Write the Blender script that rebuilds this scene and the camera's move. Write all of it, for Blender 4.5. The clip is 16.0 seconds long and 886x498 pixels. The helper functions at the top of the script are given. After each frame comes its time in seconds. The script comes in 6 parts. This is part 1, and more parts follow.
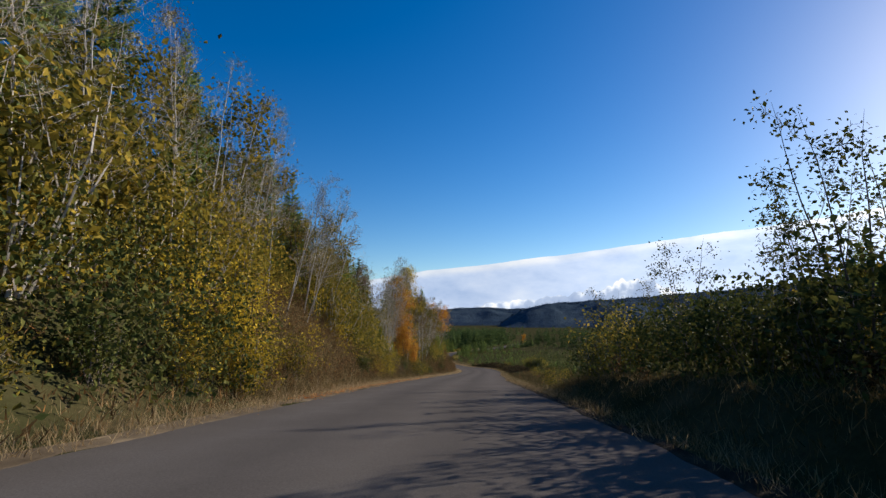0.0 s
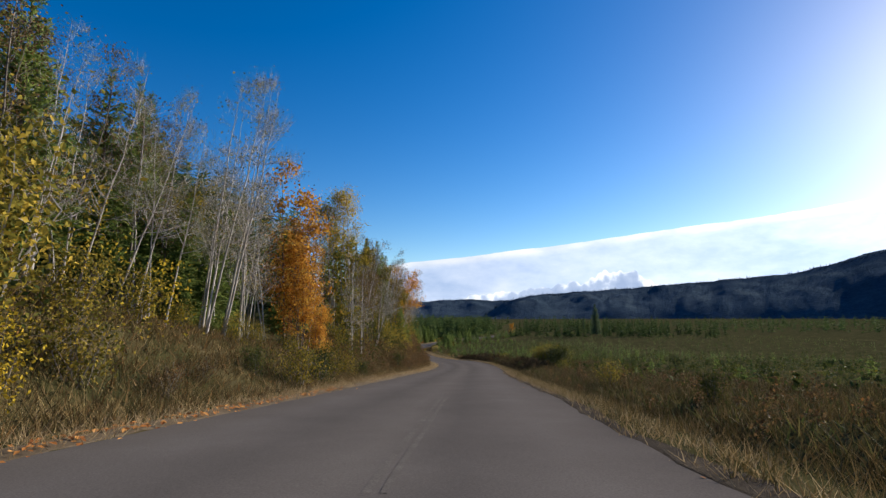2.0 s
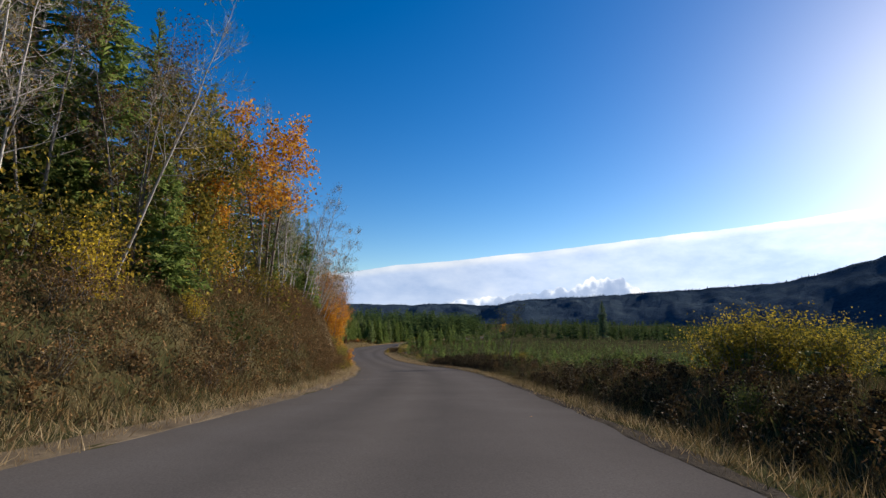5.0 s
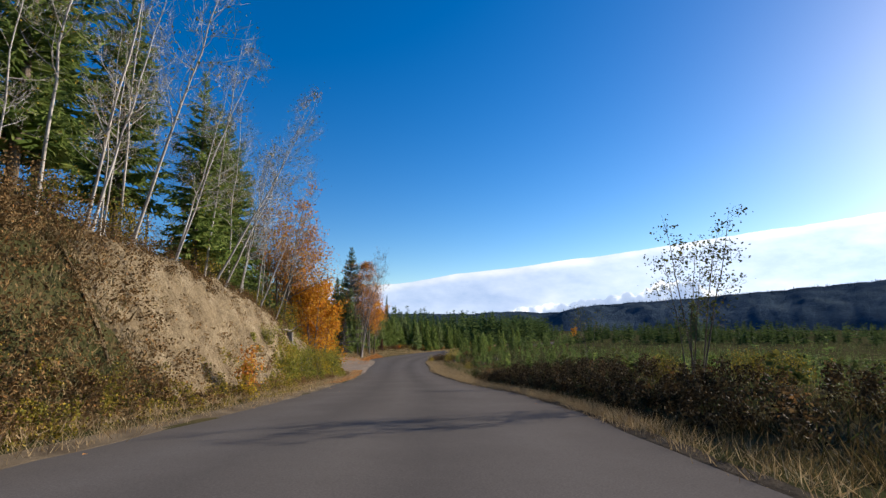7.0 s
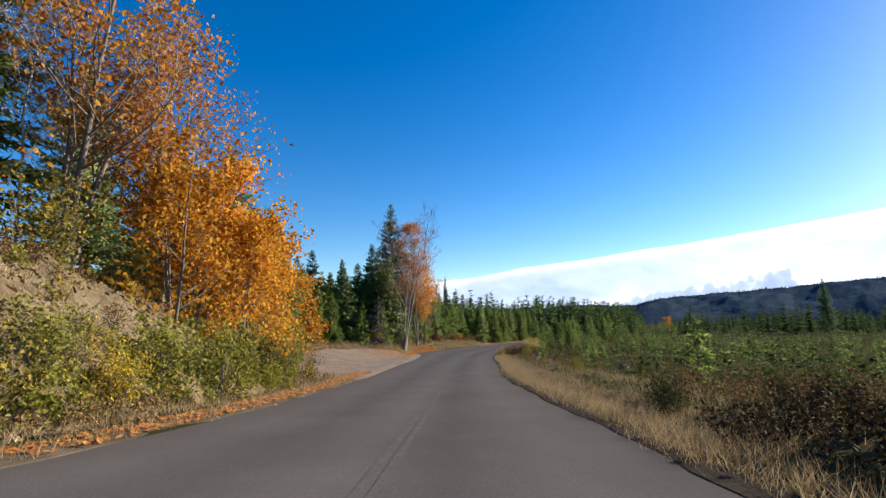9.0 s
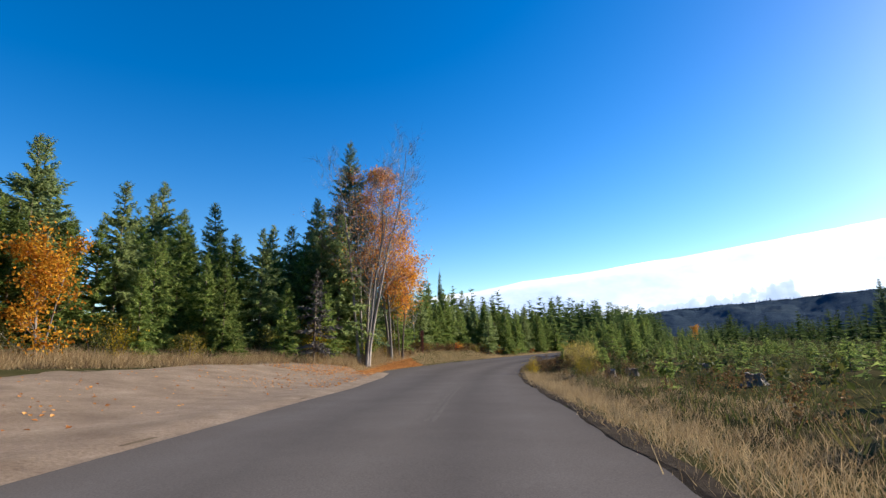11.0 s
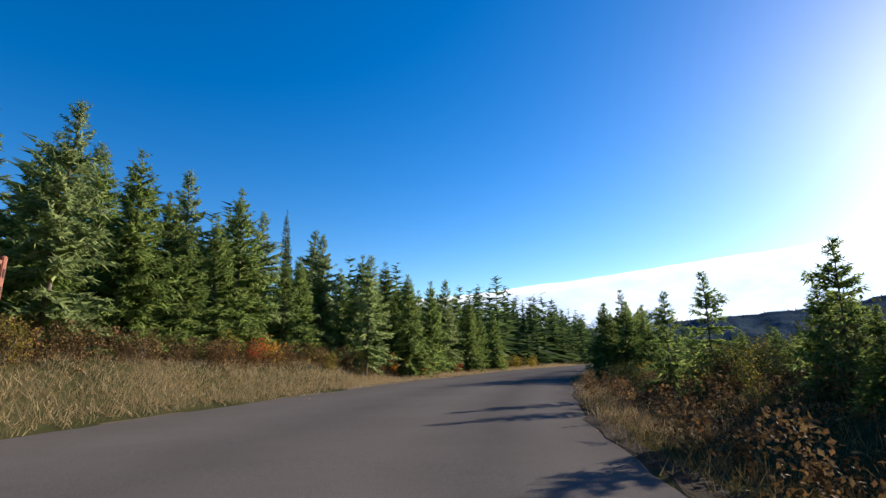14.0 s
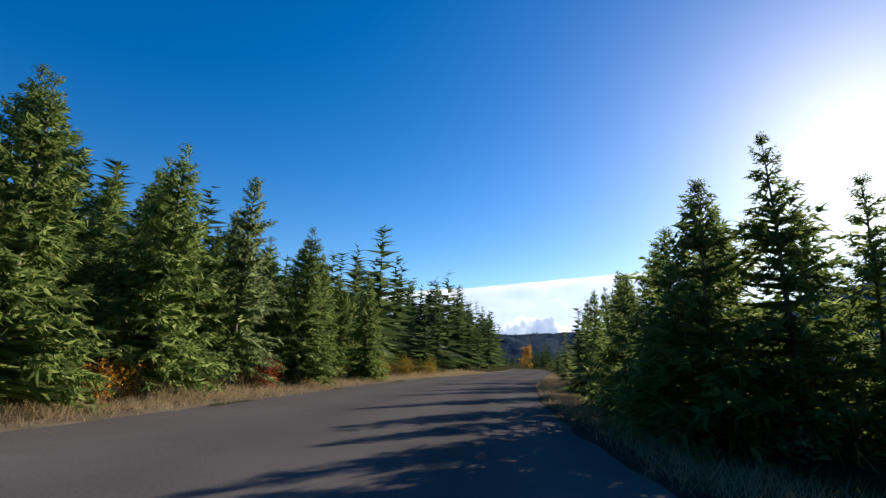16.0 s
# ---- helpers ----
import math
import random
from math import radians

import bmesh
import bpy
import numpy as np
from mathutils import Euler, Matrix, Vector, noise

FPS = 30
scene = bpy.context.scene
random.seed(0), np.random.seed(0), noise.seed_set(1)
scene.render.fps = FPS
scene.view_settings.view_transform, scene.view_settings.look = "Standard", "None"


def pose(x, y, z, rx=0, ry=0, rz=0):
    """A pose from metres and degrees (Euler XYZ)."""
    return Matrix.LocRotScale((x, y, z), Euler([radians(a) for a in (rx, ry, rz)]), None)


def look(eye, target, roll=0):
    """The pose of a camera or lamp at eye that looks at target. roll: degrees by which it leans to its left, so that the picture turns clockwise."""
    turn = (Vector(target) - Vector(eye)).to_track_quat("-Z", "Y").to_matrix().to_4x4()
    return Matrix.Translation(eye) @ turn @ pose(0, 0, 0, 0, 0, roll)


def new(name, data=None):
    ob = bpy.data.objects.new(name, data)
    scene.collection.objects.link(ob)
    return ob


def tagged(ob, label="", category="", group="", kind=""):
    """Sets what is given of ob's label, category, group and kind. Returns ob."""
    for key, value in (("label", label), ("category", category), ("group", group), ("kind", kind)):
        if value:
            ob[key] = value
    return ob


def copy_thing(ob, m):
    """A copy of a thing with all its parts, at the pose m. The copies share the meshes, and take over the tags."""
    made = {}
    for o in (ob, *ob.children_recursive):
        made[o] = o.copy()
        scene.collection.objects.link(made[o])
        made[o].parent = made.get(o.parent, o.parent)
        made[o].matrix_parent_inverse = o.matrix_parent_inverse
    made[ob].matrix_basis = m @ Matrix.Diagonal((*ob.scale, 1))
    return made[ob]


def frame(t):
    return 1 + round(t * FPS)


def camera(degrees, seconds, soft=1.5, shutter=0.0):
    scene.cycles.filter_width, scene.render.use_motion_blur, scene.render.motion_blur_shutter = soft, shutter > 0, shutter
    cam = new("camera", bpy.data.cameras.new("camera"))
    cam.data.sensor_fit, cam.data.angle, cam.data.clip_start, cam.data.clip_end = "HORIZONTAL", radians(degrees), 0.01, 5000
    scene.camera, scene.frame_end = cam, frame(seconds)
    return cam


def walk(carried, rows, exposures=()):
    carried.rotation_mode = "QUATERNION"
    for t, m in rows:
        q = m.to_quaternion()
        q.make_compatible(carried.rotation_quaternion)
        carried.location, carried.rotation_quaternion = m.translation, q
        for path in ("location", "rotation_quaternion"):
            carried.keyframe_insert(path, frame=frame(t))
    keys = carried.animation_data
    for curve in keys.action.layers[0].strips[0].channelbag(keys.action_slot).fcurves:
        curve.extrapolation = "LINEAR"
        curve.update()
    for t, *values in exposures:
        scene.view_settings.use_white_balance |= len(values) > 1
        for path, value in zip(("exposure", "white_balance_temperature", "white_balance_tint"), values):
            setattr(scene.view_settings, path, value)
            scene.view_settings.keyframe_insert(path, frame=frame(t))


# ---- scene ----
cam = camera(83.0, 16.0, soft=1.35)
# seconds, eye, a point two metres ahead, lean
PATH = [
    (0.0, (0.000, 0.000, 0.000), (0.000, 1.979, 0.290), -0.15),
    (0.5, (0.569, 11.249, -0.873), (0.581, 13.229, -0.590), -0.34),
    (1.0, (1.198, 22.261, -1.790), (1.234, 24.243, -1.522), -1.24),
    (1.5, (1.910, 32.997, -2.740), (1.959, 34.979, -2.475), -0.77),
    (2.0, (2.700, 43.471, -3.682), (2.765, 45.453, -3.421), -0.29),
    (2.5, (3.516, 53.768, -4.615), (3.600, 55.750, -4.354), -0.40),
    (3.0, (4.461, 63.999, -5.528), (4.556, 65.978, -5.260), -0.56),
    (3.5, (5.446, 74.201, -6.418), (5.544, 76.181, -6.150), 0.00),
    (4.0, (6.418, 84.328, -7.287), (6.525, 86.306, -7.010), -0.03),
    (4.5, (7.452, 94.193, -8.084), (7.568, 96.169, -7.796), -0.15),
    (5.0, (8.478, 103.676, -8.833), (8.594, 105.653, -8.553), 0.67),
    (5.5, (9.455, 112.815, -9.556), (9.543, 114.793, -9.271), 1.12),
    (6.0, (10.150, 121.726, -10.220), (10.162, 123.703, -9.923), 0.71),
    (6.5, (10.486, 130.433, -10.818), (10.427, 132.408, -10.510), 0.10),
    (7.0, (10.517, 138.912, -11.364), (10.399, 140.884, -11.049), -0.29),
    (7.5, (10.274, 147.130, -11.883), (10.081, 149.096, -11.570), -0.16),
    (8.0, (9.688, 155.056, -12.414), (9.412, 157.013, -12.104), -0.26),
    (8.5, (8.828, 162.667, -12.930), (8.493, 164.616, -12.630), -0.88),
    (9.0, (7.821, 169.972, -13.461), (7.440, 171.913, -13.161), -0.89),
    (9.5, (6.712, 177.136, -13.970), (6.312, 179.071, -13.660), -0.61),
    (10.0, (5.547, 184.470, -14.384), (5.148, 186.399, -14.036), -0.68),
    (10.5, (4.336, 192.182, -14.710), (3.948, 194.109, -14.343), -0.99),
    (11.0, (3.086, 200.389, -15.040), (2.710, 202.320, -14.682), -1.34),
    (11.5, (1.796, 209.078, -15.420), (1.425, 211.011, -15.062), -1.46),
    (12.0, (0.552, 218.042, -15.757), (0.215, 219.977, -15.380), -1.48),
    (12.5, (-0.488, 226.997, -16.019), (-0.774, 228.938, -15.630), -1.22),
    (13.0, (-1.179, 235.665, -16.205), (-1.374, 237.613, -15.796), -0.65),
    (13.5, (-1.438, 243.947, -16.322), (-1.534, 245.901, -15.907), -0.90),
    (14.0, (-1.231, 251.841, -16.420), (-1.215, 253.796, -16.000), -0.67),
    (14.5, (-0.567, 259.372, -16.498), (-0.437, 261.323, -16.080), 0.55),
    (15.0, (0.466, 266.558, -16.563), (0.698, 268.500, -16.142), 0.92),
    (15.5, (1.812, 273.318, -16.615), (2.134, 275.246, -16.191), 1.04),
    (16.0, (3.333, 279.562, -16.644), (3.731, 281.473, -16.212), 1.59),
]
walk(cam, [(t, look(eye, target, roll)) for t, eye, target, roll in PATH],
     [(0.0, 0.36), (0.6, 0.55), (1.2, 0.62), (2.5, 0.47), (3.5, 0.42), (5.0, 0.42), (7.5, 0.70), (9.0, 0.94), (11.5, 1.06), (12.5, 1.06), (14.0, 0.9), (15.0, 0.7), (16.0, 0.66)])

# ------------------------------------------------------------ light
SUN_AZ, SUN_EL = radians(55.0), radians(20.0)      # clockwise from +y, above the horizon
world = bpy.data.worlds.new("sky")
scene.world = world
world.use_nodes = True
wn = world.node_tree.nodes
wl = world.node_tree.links
sky = wn.new("ShaderNodeTexSky")
sky.sky_type, sky.sun_disc = "NISHITA", False
sky.sun_elevation, sky.sun_rotation = SUN_EL, SUN_AZ
sky.altitude, sky.air_density, sky.dust_density, sky.ozone_density = 1100, 1.0, 0.6, 1.6
wn["Background"].inputs["Strength"].default_value = 0.102
deep = wn.new("ShaderNodeHueSaturation")
deep.inputs["Hue"].default_value, deep.inputs["Saturation"].default_value = 0.509, 1.51
wl.new(sky.outputs["Color"], deep.inputs["Color"])
wl.new(deep.outputs["Color"], wn["Background"].inputs["Color"])

sun_data = bpy.data.lights.new("sun", "SUN")
sun_data.energy, sun_data.angle, sun_data.color = 5.0, radians(0.53), (1.0, 0.90, 0.76)
sun = new("sun", sun_data)
sun_way = Vector((math.sin(SUN_AZ) * math.cos(SUN_EL), math.cos(SUN_AZ) * math.cos(SUN_EL), math.sin(SUN_EL)))
sun.matrix_world = look(sun_way * 100, (0, 0, 0))


# ------------------------------------------------------------ materials
def nodes_of(name):
    m = bpy.data.materials.new(name)
    m.use_nodes = True
    return m, m.node_tree.nodes, m.node_tree.links, m.node_tree.nodes["Principled BSDF"]


def ramp(n, stops):
    r = n.new("ShaderNodeValToRGB")
    while len(r.color_ramp.elements) < len(stops):
        r.color_ramp.elements.new(0.5)
    for e, (p, c) in zip(r.color_ramp.elements, stops):
        e.position, e.color = p, (*c, 1)
    return r


def noise_node(n, l, scale, detail=4, rough=0.6, coord="Object", stretch=None):
    tc = n.new("ShaderNodeTexCoord")
    t = n.new("ShaderNodeTexNoise")
    t.inputs["Scale"].default_value, t.inputs["Detail"].default_value, t.inputs["Roughness"].default_value = scale, detail, rough
    src = tc.outputs[coord]
    if stretch:
        mp = n.new("ShaderNodeMapping")
        mp.inputs["Scale"].default_value = stretch
        l.new(src, mp.inputs["Vector"])
        src = mp.outputs["Vector"]
    l.new(src, t.inputs["Vector"])
    return t


def surface(name, big, fine, big_scale, fine_scale, rough=0.9, bump=0.3, dist=0.02, mix=0.5, spec=0.3):
    """A rough surface: broad patches by one noise, grain by another, with relief."""
    m, n, l, b = nodes_of(name)
    t1, t2 = noise_node(n, l, big_scale, 5), noise_node(n, l, fine_scale, 6, 0.7)
    r1, r2 = ramp(n, big), ramp(n, fine)
    l.new(t1.outputs["Fac"], r1.inputs["Fac"])
    l.new(t2.outputs["Fac"], r2.inputs["Fac"])
    mx = n.new("ShaderNodeMix")
    mx.data_type, mx.blend_type = "RGBA", "MULTIPLY"
    mx.inputs["Factor"].default_value = mix
    l.new(r1.outputs["Color"], mx.inputs["A"])
    l.new(r2.outputs["Color"], mx.inputs["B"])
    l.new(mx.outputs["Result"], b.inputs["Base Color"])
    b.inputs["Roughness"].default_value, b.inputs["Specular IOR Level"].default_value = rough, spec
    bp = n.new("ShaderNodeBump")
    bp.inputs["Strength"].default_value, bp.inputs["Distance"].default_value = bump, dist
    l.new(t2.outputs["Fac"], bp.inputs["Height"])
    l.new(bp.outputs["Normal"], b.inputs["Normal"])
    return m


def leafy(name, stops, glow=0.35, rough=0.75):
    """Leaves or needles: each its own tone, partly letting light through."""
    m, n, l, b = nodes_of(name)
    g = n.new("ShaderNodeNewGeometry")
    oi = n.new("ShaderNodeObjectInfo")
    r = ramp(n, stops)
    l.new(g.outputs["Random Per Island"], r.inputs["Fac"])
    hs = n.new("ShaderNodeHueSaturation")
    mr = n.new("ShaderNodeMapRange")
    mr.inputs["To Min"].default_value, mr.inputs["To Max"].default_value = 0.82, 1.28
    l.new(oi.outputs["Random"], mr.inputs["Value"])
    l.new(mr.outputs["Result"], hs.inputs["Value"])
    l.new(r.outputs["Color"], hs.inputs["Color"])
    l.new(hs.outputs["Color"], b.inputs["Base Color"])
    b.inputs["Roughness"].default_value, b.inputs["Specular IOR Level"].default_value = rough, 0.06
    tr = n.new("ShaderNodeBsdfTranslucent")
    l.new(hs.outputs["Color"], tr.inputs["Color"])
    mx = n.new("ShaderNodeMixShader")
    mx.inputs["Fac"].default_value = glow
    l.new(b.outputs["BSDF"], mx.inputs[1])
    l.new(tr.outputs["BSDF"], mx.inputs[2])
    l.new(mx.outputs["Shader"], n["Material Output"].inputs["Surface"])
    return m


def bark(name, a, b_, c):
    m, n, l, b = nodes_of(name)
    t1 = noise_node(n, l, 2.2, 4, 0.6, stretch=(1, 1, 0.25))
    t2 = noise_node(n, l, 14, 5, 0.7, stretch=(1, 1, 0.35))
    r = ramp(n, [(0.3, a), (0.5, b_), (0.68, c)])
    ad = n.new("ShaderNodeMath")
    ad.operation = "MULTIPLY_ADD"
    ad.inputs[1].default_value, ad.inputs[2].default_value = 0.45, 0.0
    l.new(t2.outputs["Fac"], ad.inputs[0])
    ad2 = n.new("ShaderNodeMath")
    ad2.operation = "MULTIPLY_ADD"
    ad2.inputs[1].default_value = 0.6
    l.new(t1.outputs["Fac"], ad2.inputs[0])
    l.new(ad.outputs["Value"], ad2.inputs[2])
    l.new(ad2.outputs["Value"], r.inputs["Fac"])
    l.new(r.outputs["Color"], b.inputs["Base Color"])
    b.inputs["Roughness"].default_value = 0.85
    bp = n.new("ShaderNodeBump")
    bp.inputs["Strength"].default_value, bp.inputs["Distance"].default_value = 0.5, 0.02
    l.new(t2.outputs["Fac"], bp.inputs["Height"])
    l.new(bp.outputs["Normal"], b.inputs["Normal"])
    return m


ASPHALT = surface("asphalt", [(0.3, (0.122, 0.109, 0.101)), (0.55, (0.134, 0.120, 0.111)), (0.75, (0.147, 0.132, 0.122))],
                  [(0.35, (0.55, 0.55, 0.55)), (0.65, (1, 1, 1))], 0.35, 38, 1.0, 0.3, 0.006, 0.7, 0.0)


def wear_tracks(m):
    """Paler and darker lengthwise bands where wheels run, by the road's own sideways measure."""
    n, l = m.node_tree.nodes, m.node_tree.links
    b = n["Principled BSDF"]
    old = b.inputs["Base Color"].links[0].from_socket
    at = n.new("ShaderNodeAttribute")
    at.attribute_name = "across"
    r = ramp(n, [(0.0, (0.8, 0.78, 0.76)), (0.06, (1.0, 0.98, 0.95)), (0.22, (1.12, 1.12, 1.12)), (0.36, (0.92, 0.92, 0.92)), (0.5, (1.15, 1.14, 1.12)), (0.62, (0.9, 0.9, 0.9)), (0.78, (1.14, 1.13, 1.12)), (0.94, (0.98, 0.96, 0.94)), (1.0, (0.75, 0.72, 0.7))])
    wob = noise_node(n, l, 0.5, 4, 0.6)
    ad = n.new("ShaderNodeMath")
    ad.operation = "MULTIPLY_ADD"
    ad.inputs[1].default_value = 0.10
    l.new(wob.outputs["Fac"], ad.inputs[0])
    l.new(at.outputs["Fac"], ad.inputs[2])
    l.new(ad.outputs["Value"], r.inputs["Fac"])
    mx = n.new("ShaderNodeMix")
    mx.data_type, mx.blend_type = "RGBA", "MULTIPLY"
    mx.inputs["Factor"].default_value = 1.0
    l.new(old, mx.inputs["A"])
    l.new(r.outputs["Color"], mx.inputs["B"])
    l.new(mx.outputs["Result"], b.inputs["Base Color"])


wear_tracks(ASPHALT)
SOIL = surface("dry_soil", [(0.3, (0.038, 0.042, 0.017)), (0.5, (0.064, 0.062, 0.027)), (0.62, (0.10, 0.083, 0.041)), (0.78, (0.18, 0.135, 0.072))],
               [(0.3, (0.45, 0.42, 0.38)), (0.7, (1, 1, 1))], 0.25, 9, 1.0, 0.3, 0.03, 0.7, 0.0)
EARTH = surface("sandy_earth", [(0.3, (0.19, 0.135, 0.072)), (0.5, (0.29, 0.215, 0.12)), (0.7, (0.40, 0.315, 0.195))],
                [(0.3, (0.36, 0.32, 0.28)), (0.62, (1, 1, 1))], 0.8, 6, 0.95, 1.0, 0.2, 0.85)
GRAVEL = surface("pale_gravel", [(0.3, (0.19, 0.135, 0.09)), (0.55, (0.27, 0.20, 0.14)), (0.75, (0.34, 0.265, 0.19))],
                 [(0.32, (0.42, 0.38, 0.34)), (0.66, (1, 1, 1))], 0.7, 14, 0.95, 0.8, 0.03, 0.75)
SHOULDER = surface("gravelly_shoulder", [(0.3, (0.10, 0.075, 0.05)), (0.55, (0.17, 0.13, 0.085)), (0.75, (0.25, 0.195, 0.13))],
                   [(0.32, (0.5, 0.47, 0.44)), (0.66, (1, 1, 1))], 0.9, 30, 1.0, 0.5, 0.02, 0.7, 0.05)
LIP = surface("dark_crumbled_earth", [(0.3, (0.03, 0.021, 0.014)), (0.55, (0.055, 0.04, 0.027)), (0.75, (0.10, 0.075, 0.05))],
              [(0.32, (0.5, 0.47, 0.44)), (0.66, (1, 1, 1))], 1.3, 22, 1.0, 0.8, 0.05, 0.7, 0.05)
OLD_PAINT = surface("worn_road_paint", [(0.38, (0.138, 0.124, 0.112)), (0.55, (0.155, 0.139, 0.125)), (0.75, (0.18, 0.162, 0.145))],
                    [(0.35, (0.55, 0.55, 0.55)), (0.65, (1, 1, 1))], 2.5, 30, 1.0, 0.3, 0.004, 0.8, 0.0)
WHITE_PAINT = surface("white_sign_paint", [(0.3, (0.62, 0.6, 0.56)), (0.7, (0.78, 0.77, 0.74))], [(0.3, (0.8, 0.8, 0.8)), (0.7, (1, 1, 1))], 4, 40, 0.6, 0.1, 0.002, 0.5)
GREEN_PAINT = surface("green_notice", [(0.3, (0.10, 0.30, 0.16)), (0.7, (0.16, 0.40, 0.22))], [(0.3, (0.8, 0.8, 0.8)), (0.7, (1, 1, 1))], 4, 40, 0.6, 0.1, 0.002, 0.5)
# Forest green shifted to pale blue: the haze of distance is in the colour.
HAZED_HILL = surface("hazed_forest", [(0.35, (0.042, 0.064, 0.09)), (0.55, (0.060, 0.086, 0.115)), (0.7, (0.088, 0.112, 0.128))],
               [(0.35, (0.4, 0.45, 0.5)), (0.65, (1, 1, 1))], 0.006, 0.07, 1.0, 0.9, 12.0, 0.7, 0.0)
BARK_PALE = bark("pale_alder_bark", (0.16, 0.13, 0.105), (0.36, 0.32, 0.28), (0.56, 0.52, 0.47))
BARK_BROWN = bark("brown_bark", (0.045, 0.032, 0.023), (0.12, 0.085, 0.06), (0.22, 0.17, 0.13))
BARK_GREY = bark("grey_bark", (0.05, 0.042, 0.034), (0.13, 0.11, 0.09), (0.26, 0.225, 0.19))
NEEDLES = leafy("fir_needles", [(0.0, (0.062, 0.10, 0.026)), (0.5, (0.15, 0.205, 0.05)), (1.0, (0.26, 0.30, 0.09))], 0.55)
# Lighter copy of the fir needles: light on the tall firs put into colour.
NEEDLES_LIT = leafy("lit_fir_needles", [(0.0, (0.09, 0.125, 0.048)), (0.5, (0.2, 0.25, 0.09)), (1.0, (0.31, 0.355, 0.145))], 0.6)
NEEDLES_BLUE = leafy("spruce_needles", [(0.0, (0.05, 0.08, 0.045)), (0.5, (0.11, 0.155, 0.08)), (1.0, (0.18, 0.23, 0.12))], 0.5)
# Shaded copy of the fir needles: dimness of massed far firs put into colour.
NEEDLES_SHADED = leafy("shaded_fir_needles", [(0.0, (0.026, 0.046, 0.017)), (0.5, (0.058, 0.09, 0.028)), (1.0, (0.105, 0.138, 0.044))], 0.4)
L_OLIVE = leafy("olive_leaves", [(0.0, (0.065, 0.066, 0.016)), (0.45, (0.175, 0.15, 0.027)), (0.8, (0.31, 0.23, 0.037)), (1.0, (0.43, 0.30, 0.05))])
L_LIME = leafy("yellow_green_leaves", [(0.0, (0.10, 0.11, 0.018)), (0.5, (0.215, 0.21, 0.036)), (1.0, (0.36, 0.32, 0.07))], 0.4)
L_YOLK = leafy("olive_yellow_leaves", [(0.0, (0.09, 0.085, 0.018)), (0.5, (0.22, 0.18, 0.028)), (1.0, (0.42, 0.31, 0.04))], 0.4)
L_STRAW = leafy("pale_yellow_leaves", [(0.0, (0.16, 0.12, 0.03)), (0.5, (0.40, 0.30, 0.07)), (1.0, (0.62, 0.50, 0.17))], 0.5)
L_GREEN = leafy("dull_green_leaves", [(0.0, (0.035, 0.05, 0.016)), (0.5, (0.075, 0.09, 0.024)), (1.0, (0.15, 0.14, 0.036))], 0.2)
L_YELLOW = leafy("yellow_leaves", [(0.0, (0.19, 0.15, 0.02)), (0.5, (0.42, 0.30, 0.025)), (1.0, (0.62, 0.44, 0.05))])
L_ORANGE = leafy("orange_maple_leaves", [(0.0, (0.28, 0.10, 0.018)), (0.45, (0.55, 0.235, 0.025)), (1.0, (0.70, 0.40, 0.045))], 0.45)
L_RUST = leafy("rusty_leaves", [(0.0, (0.075, 0.046, 0.02)), (0.5, (0.165, 0.10, 0.043)), (0.85, (0.25, 0.165, 0.075)), (1.0, (0.32, 0.15, 0.05))], 0.22)
TWIGS_GREY = leafy("dead_grey_twigs", [(0.0, (0.05, 0.042, 0.036)), (0.5, (0.10, 0.088, 0.076)), (1.0, (0.17, 0.155, 0.135))], 0.1)
# Dead-leaf brown taken darker: shade on the brush is put into the colour.
L_DEAD_SHADED = leafy("shade_darkened_dead_leaves", [(0.0, (0.022, 0.016, 0.009)), (0.6, (0.06, 0.042, 0.02)), (1.0, (0.15, 0.10, 0.045))], 0.12)
L_SAPLING = leafy("sapling_needles", [(0.0, (0.045, 0.072, 0.022)), (0.5, (0.10, 0.138, 0.04)), (1.0, (0.18, 0.205, 0.07))], 0.45)
L_AMBER = leafy("amber_maple_leaves", [(0.0, (0.27, 0.09, 0.03)), (0.5, (0.50, 0.205, 0.05)), (1.0, (0.66, 0.37, 0.085))], 0.4)
L_GOLD = leafy("golden_maple_leaves", [(0.0, (0.29, 0.115, 0.025)), (0.5, (0.54, 0.255, 0.042)), (1.0, (0.70, 0.44, 0.075))], 0.45)
L_FADE = leafy("thinning_maple_leaves", [(0.0, (0.28, 0.10, 0.03)), (0.5, (0.50, 0.21, 0.045)), (1.0, (0.66, 0.36, 0.07))], 0.45)
L_RED = leafy("red_leaves", [(0.0, (0.30, 0.035, 0.012)), (0.5, (0.5, 0.08, 0.02)), (1.0, (0.55, 0.18, 0.03))])
L_LITTER = leafy("fallen_leaf_brown", [(0.0, (0.18, 0.065, 0.022)), (0.5, (0.38, 0.15, 0.04)), (1.0, (0.56, 0.28, 0.085))], 0.15)
GRASS_DRY = leafy("dry_grass", [(0.0, (0.17, 0.112, 0.055)), (0.5, (0.33, 0.235, 0.125)), (1.0, (0.48, 0.37, 0.215))], 0.35)
GRASS_GREEN = leafy("field_growth", [(0.0, (0.035, 0.05, 0.016)), (0.5, (0.075, 0.088, 0.026)), (1.0, (0.19, 0.15, 0.055))], 0.25)
FIELD_BROWN = leafy("brown_field_growth", [(0.0, (0.045, 0.045, 0.016)), (0.4, (0.10, 0.075, 0.03)), (0.75, (0.17, 0.115, 0.05)), (1.0, (0.27, 0.2, 0.095))], 0.2)
WOOD_POST = bark("weathered_brown_wood", (0.11, 0.04, 0.025), (0.22, 0.075, 0.045), (0.30, 0.12, 0.075))
